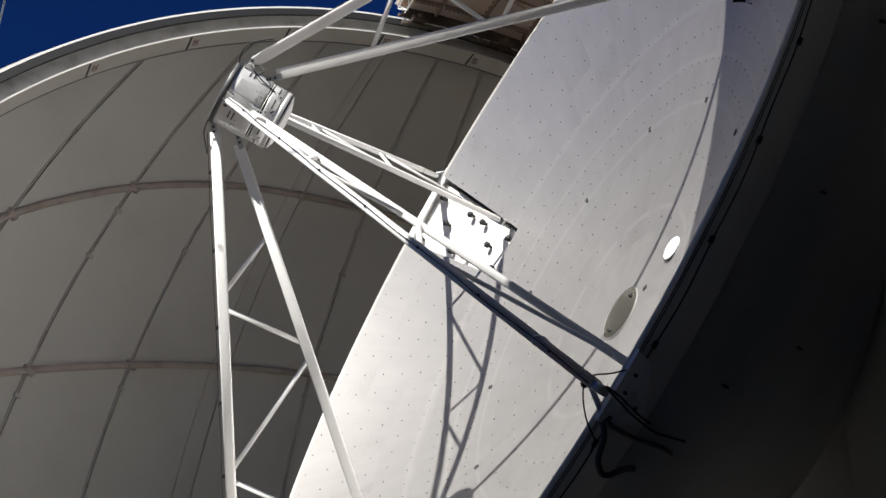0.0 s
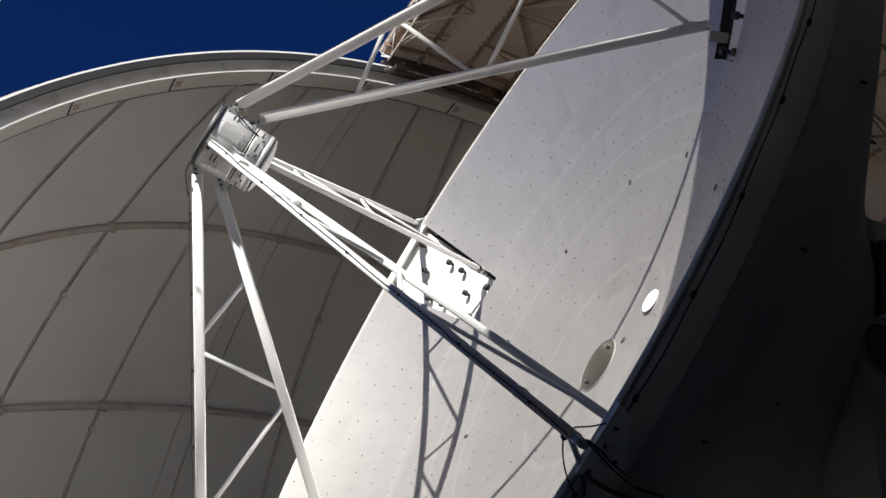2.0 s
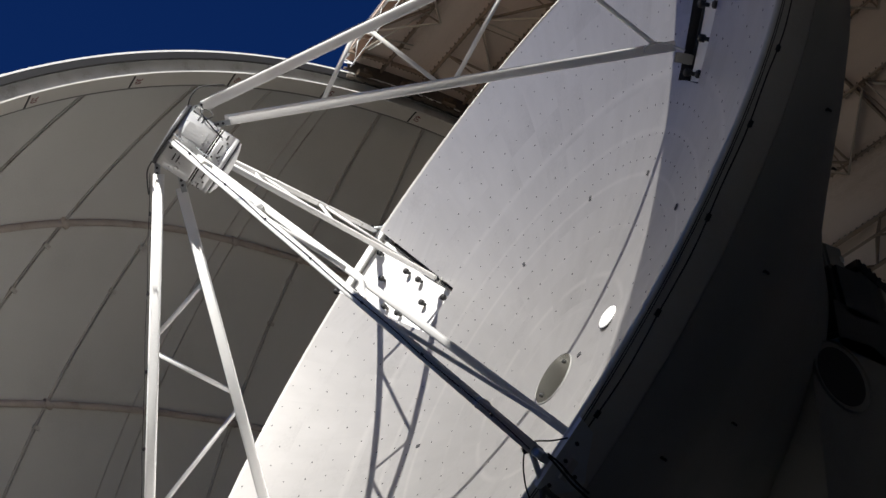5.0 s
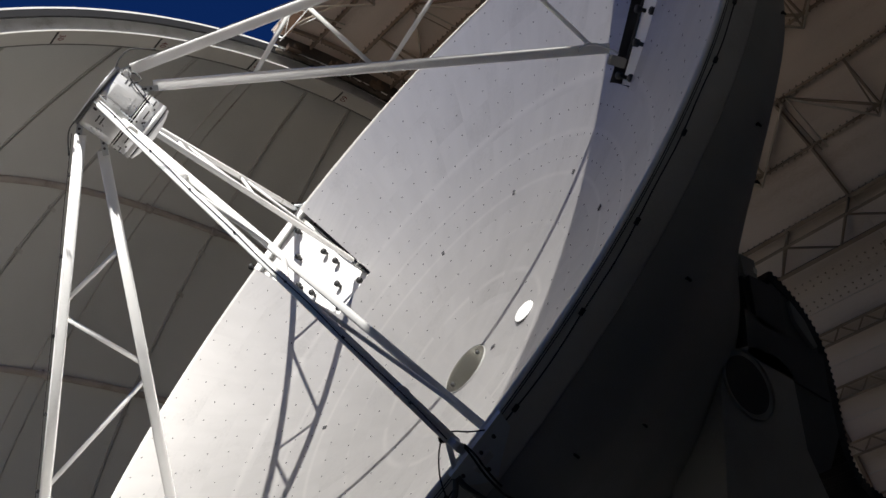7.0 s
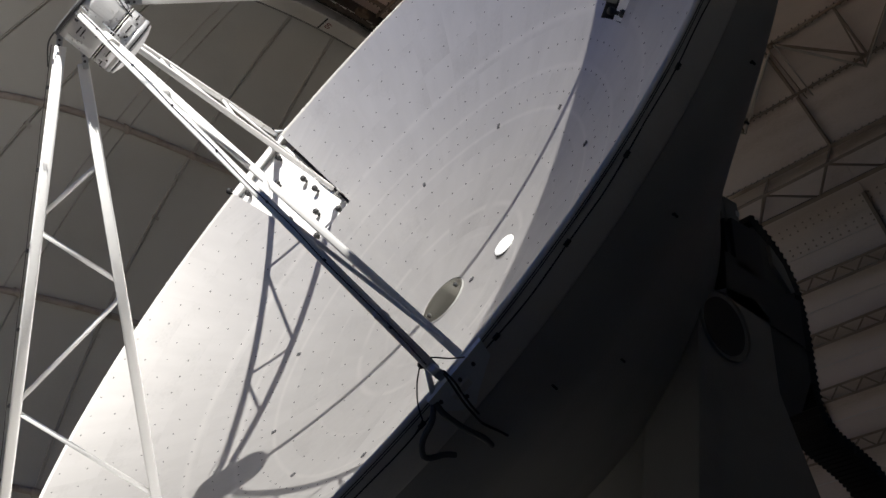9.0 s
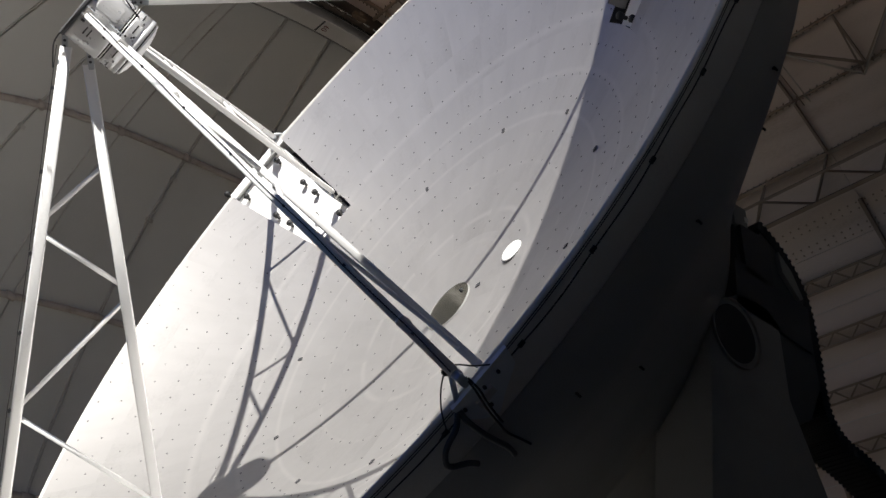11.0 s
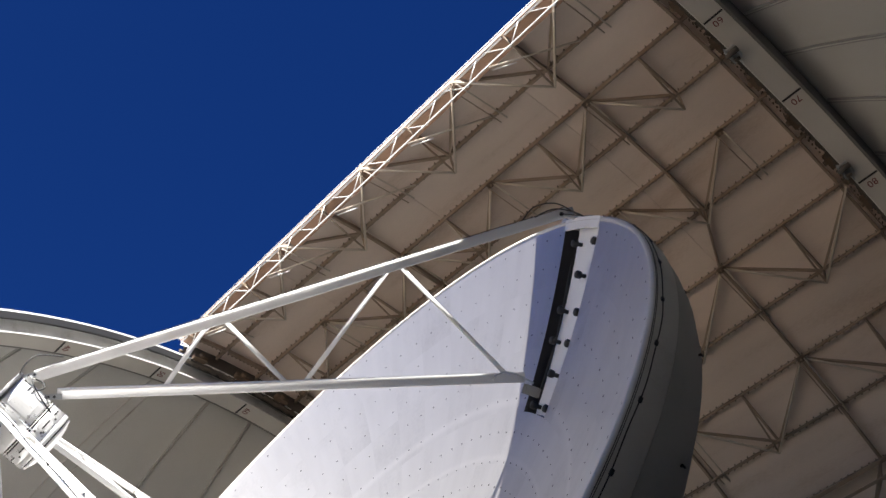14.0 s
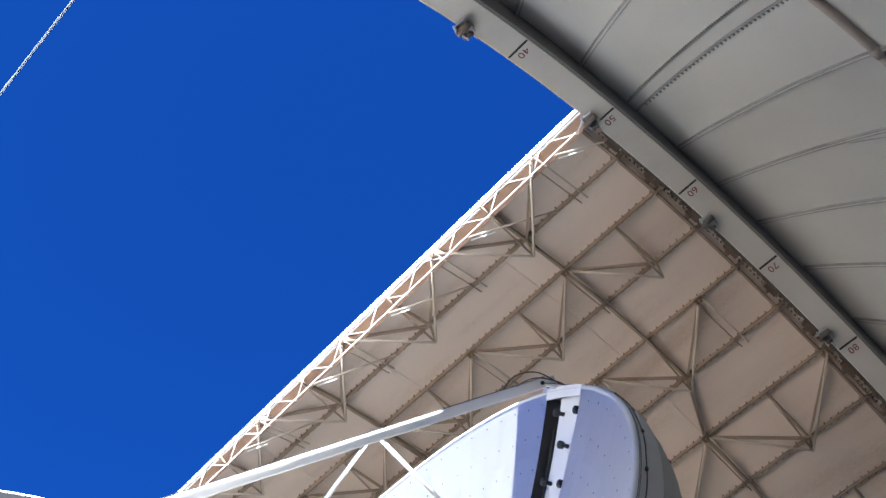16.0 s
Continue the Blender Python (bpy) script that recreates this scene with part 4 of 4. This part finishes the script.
for k in range(4):
    deg = 90 * k
    part("slot", skin_strip(0.36, 4.87, deg + 28, 0.12, 0.014), RUBBER, sub, "narrow dark slot")
    part("slot", skin_strip(0.36, 4.87, deg + 62, 0.12, 0.014), RUBBER, sub, "narrow dark slot")
    part("access_panel", skin_strip(0.36, 4.87, deg + 28, 0.16, 0.11, 0.003), HUB_PAINT, sub)
    for o, z in ((8, 4.91), (12, 4.85), (15, 4.835), (47, 4.835)):
        part("bolt_head", skin_strip(0.361, z, deg + o, 0.02, 0.02, 0.006), RUBBER, sub)
    for z in (5.2, 5.25):
        part("vent", skin_strip(0.37, z, deg + 62, 0.1, 0.015), DARK, hub, "dark vent slot")
    part("hub_panel", skin_strip(0.37, 5.19, deg + 28, 0.19, 0.25, 0.003), HUB_PAINT, hub)
    # brackets where the pipes meet the hub
    m = Matrix.Rotation(radians(deg), 4, "Z")
    for r, z, dr, dz in ((0.44, 5.345, 0.85, -0.52), (0.42, 5.06, 0.68, -0.73)):
        bm = bmesh.new()
        for y in (-0.046, 0.046):
            a = Vector((r - 0.08, y, z + 0.03))
            beam(bm, m @ a, m @ (a + Vector((dr, 0, dz)) * 0.2), 0.008, 0.06, m @ Vector((-dz, 0, dr)))
        c = part("leg_clamp", bm, GALV, hub, "bolted steel fork plates")
        for y in (-0.054, 0.054):
            for q in (0.06, 0.12):
                p = Vector((r - 0.08, y, z + 0.03)) + Vector((dr, 0, dz)) * q
                part("clamp_bolt", tube(bmesh.new(), m @ (p - Vector((0, 0.01, 0))), m @ (p + Vector((0, 0.01, 0))), 0.016, seg=8), DARK, c)
    for z in (5.33, 5.06):
        part("bolt_cluster", skin_strip(0.37, z, deg - 10, 0.025, 0.04, 0.01), DARK, hub)
        part("bolt_cluster", skin_strip(0.37, z, deg - 16, 0.025, 0.04, 0.01), DARK, hub)
bm = bmesh.new()
box(bm, (0.06, 0.395, 5.3), 0.12, 0.07, 0.09)
bmesh.ops.bevel(bm, geom=bm.edges[:], offset=0.01, segments=2, affect="EDGES")
part("junction_box", bm, WHITE_PAINT, hub, "small white junction box")
for pts in (((0.04, 0.43, 5.27), (0.1, 0.46, 5.2), (0.18, 0.43, 5.14), (0.22, 0.36, 5.18)), ((0.1, 0.42, 5.3), (0.2, 0.38, 5.24), (0.22, 0.32, 5.06), (0.22, 0.29, 4.92)),
            ((0.12, -0.37, 5.43), (0.1, -0.47, 5.42), (0.06, -0.56, 5.38), (0.04, -0.72, 5.26)), ((0.12, 0.37, 5.43), (0.1, 0.5, 5.46), (0.06, 0.64, 5.42), (0.04, 0.8, 5.22)),
            ((-0.37, -0.1, 5.43), (-0.5, -0.07, 5.43), (-0.6, -0.04, 5.36), (-0.75, -0.04, 5.22))):
    cable("hub_cable", pts, 0.008, RUBBER, hub, "thin looped black cable")

# vertex cover, white port cover, marks on the dish
bm = bmesh.new()
lathe(bm, [(0.001, 0.016), (0.355, 0.016)], 48)
cover = part("vertex_cover", bm, MEMBRANE, telescope, "grey membrane over the dish's centre")
bm = bmesh.new()
lathe(bm, [(0.352, 0.01), (0.352, 0.019), (0.36, 0.019), (0.362, 0.0)], 48)
part("cover_ring", bm, MOUNT_GREY, cover)
for y in (0.25, -0.25):
    bm = bmesh.new()
    lathe(bm, [(0.001, 0.038), (0.024, 0.038), (0.028, 0.017)], 12, m=Matrix.Translation((0, y, 0)))
    part("cover_knob", bm, RUBBER, cover)
bm = bmesh.new()
port = polar(1.16, 59.8)
lathe(bm, [(0.001, 0.03), (0.145, 0.03), (0.155, 0.022), (0.157, 0.0)], 40, m=Matrix.Translation(port))
cap = part("port_cover", bm, BRIGHT_WHITE, telescope, "bright white round port cover")
# dark ring that paints in the shadow at the cover's edge
bm = bmesh.new()
lathe(bm, [(0.156, 0.0), (0.156, 0.02), (0.166, 0.018), (0.168, 0.0)], 40, m=Matrix.Translation(port))
part("port_gasket", bm, DARK, cap, "dark ring standing in for the cover's edge shadow")
for k in range(11):
    bm = bmesh.new()
    f = dish_frame(2.758, 94.2 + 32.8 * k, 0.008)
    box(bm, (0, 0, 0), 0.066, 0.048, 0.012, f)
    part("target_mark", bm, DARK, telescope, "dark target mark")
bm = bmesh.new()
f = dish_frame(0.54, 53.8, 0.008)
box(bm, (0, 0, 0), 0.07, 0.05, 0.012, f)
part("target_mark", bm, DARK, telescope, "dark target mark")
bm = bmesh.new()
for r, n, o in ((5.88, 96, 0.6), (5.53, 96, 0.6), (5.17, 96, 0.6), (4.78, 96, 0.6), (4.41, 96, 0.6), (4.01, 96, 0.6), (3.6, 96, 0.6), (3.25, 96, 0.6), (2.95, 96, 0.6),
                (2.5, 48, 2.4), (2.12, 48, 0.6), (1.72, 24, 2.4), (1.3, 24, 0.6)):
    for k in range(n):
        rr, dd = r + random.uniform(-0.012, 0.012), o - 1.9 + 360 * k / n + random.uniform(-0.1, 0.1)
        if rr > INNER_R - 0.02 and any(c0 - 0.3 < dd % 360 < c1 + 0.3 for c0, c1, _, _ in OPENINGS):
            continue
        f = dish_frame(rr, dd)
        s = random.uniform(0.009, 0.015)
        lathe(bm, [(s, 0.0005), (s, 0.003), (0.0005, 0.0035)], 6, m=f)
tagged(part("adjuster_screws", bm, SCREW, telescope, "rows of small dark adjuster screws"), kind="stuff")

# cables round the rim with clips
for z, r in ((1.795, 6.072),):
    pts = []
    for k in range(181):
        t = radians(2 * k)
        pts.append((r * math.cos(t), r * math.sin(t), z + 0.006 * math.sin(k * 1.3) + 0.012 * math.sin(k * 0.37 + z * 40)))
    cable("rim_cable", pts, 0.006, RUBBER, telescope, "black cable round the rim")
for k in range(48):
    t = radians(4.4 + 360 * k / 48 + random.uniform(-0.8, 0.8))
    m = Matrix.Rotation(t, 4, "Z")
    bm = bmesh.new()
    box(bm, (6.075, 0, 1.795), 0.02, 0.055, 0.03, m)
    part("cable_clip", bm, RUBBER, telescope, "black cable clip")
# seam lines round the rim's edge
for z in (1.862, 1.845):
    bm = bmesh.new()
    lathe(bm, [(6.054, z), (6.0585, z), (6.0585, z - 0.006), (6.054, z - 0.006)], 160)
    part("rim_seam", bm, DARK, telescope, "dark seam round the rim")
# looser cables and hoses at the rim by the feet
def cone_r(z):
    """The back cladding's radius at the height z."""
    pts = ((1.56, 6.04), (1.4, 6.03), (1.22, 5.97), (1.0, 5.84), (0.75, 5.54), (0.5, 5.22), (0.0, 4.58))
    for (z0, r0), (z1, r1) in zip(pts, pts[1:]):
        if z >= z1:
            return r0 + (r1 - r0) * min(1, max(0, (z0 - z) / (z0 - z1)))
    return pts[-1][1]


for deg in (0, 90):
    m = Matrix.Rotation(radians(deg), 4, "Z")
    P = lambda r, z, y=0.0: m @ Vector((r, y, z))
    cable("foot_cable", [P(5.98, 2.06, 0.01), P(6.0, 2.02, 0.06), P(6.04, 1.95, 0.12), P(6.08, 1.88, 0.2), P(6.085, 1.82, 0.24), P(6.075, 1.795, 0.32)], 0.006, RUBBER, telescope, "loose black cable by the foot")
    cable("foot_cable", [P(5.98, 2.05, -0.06), P(6.0, 2.0, -0.15), P(6.04, 1.93, -0.24), P(6.075, 1.86, -0.3), P(6.085, 1.82, -0.33), P(6.075, 1.795, -0.42)], 0.006, RUBBER, telescope, "loose black cable by the foot")
    back_line = [(1.97, 0.03, 0.0), (1.88, 0.01, 0.05), (1.72, -0.04, 0.07), (1.56, -0.07, 0.06)]
    line = [P(6.1 + o, z, y) for z, y, o in back_line] + [P(cone_r(z) + 0.02, z, y) for z, y in ((1.44, -0.09), (1.3, -0.07), (1.2, -0.06))]
    cable("foot_cable", line, 0.009, RUBBER, telescope, "black cable running down the back cladding")
    cable("foot_cable", [P(6.12, 1.96, 0.04), P(6.16, 1.86, 0.03), P(6.14, 1.76, 0.0), P(6.13, 1.64, -0.03), P(6.08, 1.53, -0.05)], 0.008, RUBBER, telescope, "loose black cable by the foot")
    cable("foot_hose", [P(6.1, 1.84, -0.17), P(6.13, 1.76, -0.19), P(6.12, 1.6, -0.19), P(6.08, 1.48, -0.18), P(6.06, 1.37, -0.165), P(6.01, 1.26, -0.18)], 0.022, HOSE, telescope, "thick dark grey hose from the foot")
    cable("foot_hose", [P(6.1, 1.84, -0.19), P(6.14, 1.79, -0.28), P(6.13, 1.76, -0.38), P(6.13, 1.73, -0.45), P(6.11, 1.66, -0.51), P(6.09, 1.6, -0.5), P(6.07, 1.52, -0.42), P(6.06, 1.45, -0.38)], 0.022, HOSE, telescope, "thick dark grey hose from the foot")

m = Matrix.Rotation(radians(90), 4, "Z")
P = lambda r, z, y=0.0: m @ Vector((r, y, z))
cable("foot_cable", [P(5.3, 2.45, 0.03), P(5.55, 2.36, 0.03), P(5.8, 2.36, 0.01), P(6.02, 2.2, -0.03), P(6.1, 1.95, -0.08), P(6.09, 1.78, -0.2)], 0.008, RUBBER, telescope, "loose black cable by the foot")
cable("foot_cable", [P(5.6, 2.27, -0.03), P(5.75, 2.26, -0.04), P(5.95, 2.16, -0.09), P(6.08, 1.95, -0.16), P(6.09, 1.78, -0.3)], 0.008, RUBBER, telescope, "loose black cable by the foot")

# receiver cabin
bm = bmesh.new()
lathe(bm, [(1.75, -1.49), (1.75, -3.1), (1.5, -3.3), (0.001, -3.3)], 12)
part("receiver_cabin", bm, BACK_SHADED, telescope, "grey receiver cabin")

# ---- the mount ----
mount = tagged(new("telescope_mount"), label="dark grey yoke mount that carries the dish", category="mount")


def slab(points, x0, x1):
    """An upright plate with the outline (y, z), from x0 to x1."""
    bm = bmesh.new()
    a = [bm.verts.new((x0, y, z)) for y, z in points]
    b = [bm.verts.new((x1, y, z)) for y, z in points]
    bm.faces.new(a)
    bm.faces.new(b[::-1])
    for i in range(len(points)):
        j = (i + 1) % len(points)
        bm.faces.new((a[i], b[i], b[j], a[j]))
    bmesh.ops.recalc_face_normals(bm, faces=bm.faces)
    return bm


for s in (-1, 1):
    prof = [(1.9, 2.4), (1.55, 4.6), (1.3, 6.2), (1.2, 7.0), (1.02, 7.5), (0.6, 7.72), (0.1, 7.74), (-0.1, 7.6), (-0.1, 6.7), (-0.6, 5.6), (-1.6, 4.2), (-2.0, 2.4)]
    arm = part("yoke_arm", slab(prof, s * 2.3, s * 3.0), MOUNT_GREY, mount, "grey welded yoke arm")
    bm = bmesh.new()
    tube(bm, (s * 2.9, 0.75, 7.2), (s * 3.012, 0.75, 7.2), 0.33, seg=40)
    part("bearing_bore", bm, RUBBER, arm, "dark round bearing opening")
    bm = bmesh.new()
    tube(bm, (s * 2.98, 0.75, 7.2), (s * 3.03, 0.75, 7.2), 0.4, seg=40, caps=False)
    part("bearing_rim", bm, MOUNT_GREY, arm)
    bm = bmesh.new()
    box(bm, (s * 2.7, 0.12, 8.4), 0.6, 0.62, 0.75)
    bmesh.ops.bevel(bm, geom=bm.edges[:], offset=0.06, segments=2, affect="EDGES")
    part("drive_box", bm, DARK, arm, "dark drive housing")
    bm = bmesh.new()
    beam(bm, (s * 2.7, 0.6, 7.9), (s * 2.7, -0.75, 7.75), 0.6, 0.6)
    part("drive_arm", bm, DARK, arm)
    # chain of flat links that carries the cables over the drive
    path = [Vector((s * 2.75, y, z)) for y, z in ((-0.05, 8.9), (-0.35, 8.75), (-0.62, 8.52), (-0.8, 8.2), (-0.86, 7.7), (-0.86, 7.1), (-0.92, 6.75), (-1.15, 6.52), (-1.5, 6.42), (-1.95, 6.25), (-2.3, 5.9), (-2.4, 5.3))]
    fine = []
    for i in range(len(path) - 1):
        p0, p1, p2, p3 = path[max(i - 1, 0)], path[i], path[i + 1], path[min(i + 2, len(path) - 1)]
        for k in range(8):
            u = k / 8
            fine.append(0.5 * (2 * p1 + (p2 - p0) * u + (2 * p0 - 5 * p1 + 4 * p2 - p3) * u * u + (3 * p1 - p0 - 3 * p2 + p3) * u ** 3))
    run = [0.0]
    for p, q in zip(fine, fine[1:]):
        run.append(run[-1] + (q - p).length)
    count = int(run[-1] / 0.08)
    at = lambda w: next(p.lerp(q, (w - r0) / (r1 - r0)) for p, q, r0, r1 in zip(fine, fine[1:], run, run[1:]) if w <= r1)
    for k in range(count):
        p, q = at(k * 0.08), at(k * 0.08 + 0.078)
        d = (q - p).normalized()
        f = Matrix.Translation((p + q) / 2) @ Matrix((Vector((1, 0, 0)), d, Vector((1, 0, 0)).cross(d))).transposed().to_4x4()
        bm = bmesh.new()
        box(bm, (0, 0, 0), 0.44, 0.082, 0.13, f)
        box(bm, (0, 0, 0), 0.46, 0.034, 0.155, f)
        part("chain_link", bm, RUBBER, arm)
    # dark body under the chain, and a lit bracket on it
    part("drive_cover", slab([(0.25, 8.3), (-0.05, 8.78), (-0.3, 8.66), (-0.55, 8.45), (-0.72, 8.15), (-0.78, 7.7), (-0.78, 7.05), (-0.5, 6.6), (-0.12, 6.4), (-0.12, 7.6), (0.2, 7.75)], s * 2.42, s * 2.98), HOSE, arm, "dark drive cover under the cable chain")
    part("drive_bracket", slab([(-0.28, 8.6), (-0.5, 8.42), (-0.66, 8.12), (-0.58, 8.08), (-0.3, 8.35)], s * 2.96, s * 3.03), MOUNT_GREY, arm, "grey steel bracket")
    bm = bmesh.new()
    box(bm, (s * 2.72, 0.3, 8.86), 0.5, 0.3, 0.34)
    bmesh.ops.bevel(bm, geom=bm.edges[:], offset=0.03, segments=2, affect="EDGES")
    part("switch_box", bm, MOUNT_GREY, arm, "grey switch box on the drive")
    part("label_plate", box(bmesh.new(), (s * 2.975, 0.2, 8.85), 0.012, 0.05, 0.07), WHITE_PAINT, arm, "small white plate")
bm = bmesh.new()
box(bm, (0, 0, 2.1), 6.4, 4.6, 0.9)
bmesh.ops.bevel(bm, geom=bm.edges[:], offset=0.08, segments=2, affect="EDGES")
part("yoke_base", bm, MOUNT_GREY, mount)
bm = bmesh.new()
lathe(bm, [(2.6, 0.0), (2.6, 0.2), (2.1, 0.4), (2.0, 1.65), (0.001, 1.65)], 48)
part("pedestal", bm, MOUNT_GREY, mount, "grey round pedestal")
bm = bmesh.new()
tube(bm, (-2.3, 0.75, 7.2), (2.3, 0.75, 7.2), 0.3, seg=24)
part("elevation_shaft", bm, DARK, mount)

# ---- rope across the slit ----
a, b = Vector((-8.04, 9.585, 11.789)), Vector((8.84, 9.346, 10.945))
tagged(cable("rope", [a.lerp(b, k / 30) for k in range(31)], 0.011, ROPE), label="pale rope stretched across the open slit between the shells", category="rope")

# ---- pieces of the shells and the dish ----
for side, c in caps.items():
    lo0 = lambda az: 0.3
    hs = [lambda az, i=i: hoop_el(i, az) for i in (2, 1, 0)] + [lambda az: 89.0]
    edges = [16.7 if az == 17.0 else az for az in RIBS]     # a joint runs under one rib of the pair
    for a0, a1 in zip(edges, edges[1:]):
        lows = [lo0] + hs[:-1]
        for lo, hi in zip(lows, hs):
            bm = shell_panel(side, a0 + 0.12, a1 - 0.12, lo, hi)
            if bm:
                part("panel", bm, PANEL, c)
for a0, a1 in zip(SEAMS, SEAMS[1:]):
    for x0, x1 in zip(COLS, COLS[1:]):
        door_panel(a0, a1, x0, x1, RD, BEIGE, door)
for x0, x1 in zip(COLS, COLS[1:]):
    door_panel(102.3, 107.3, x0, x1, RD + 0.052, BEIGE, door)
ROWS = [106.8, 111.4] + [a + 2.65 for a in LAD]
ROWS[-1] = 152.5
for a0, a1 in zip(ROWS, ROWS[1:]):
    for x0, x1 in zip(COLS, COLS[1:]):
        door_panel(a0, a1, x0, x1, RB, BEIGE, back)

RINGS = ((0.37, 1.12, 12), (1.12, 1.82, 12), (1.82, 2.52, 24), (2.52, 3.22, 24), (3.22, INNER_R, 48), (INNER_R, 4.6, 48), (4.6, 5.32, 48), (5.32, 5.985, 48))
for r0, r1, n in RINGS:
    step = 360 / n
    g = math.degrees(0.0003 / ((r0 + r1) / 2))
    me = None
    for k in range(n):
        a0 = 1.3 + step * k
        spans = solid_spans(a0 + g, a0 + step - g) if r0 >= INNER_R else [(a0 + g, a0 + step - g)]
        if len(spans) == 1 and abs(spans[0][1] - spans[0][0] - step + 2 * g) < 1e-6:
            if me is None:
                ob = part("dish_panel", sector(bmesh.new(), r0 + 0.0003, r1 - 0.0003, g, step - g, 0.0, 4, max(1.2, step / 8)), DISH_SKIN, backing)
                me = ob.data
            else:
                ob = new("dish_panel", me)
                ob.parent = backing
            ob.rotation_euler = (0, 0, radians(a0))
        else:
            for p, q in spans:
                if q - p > 0.2:
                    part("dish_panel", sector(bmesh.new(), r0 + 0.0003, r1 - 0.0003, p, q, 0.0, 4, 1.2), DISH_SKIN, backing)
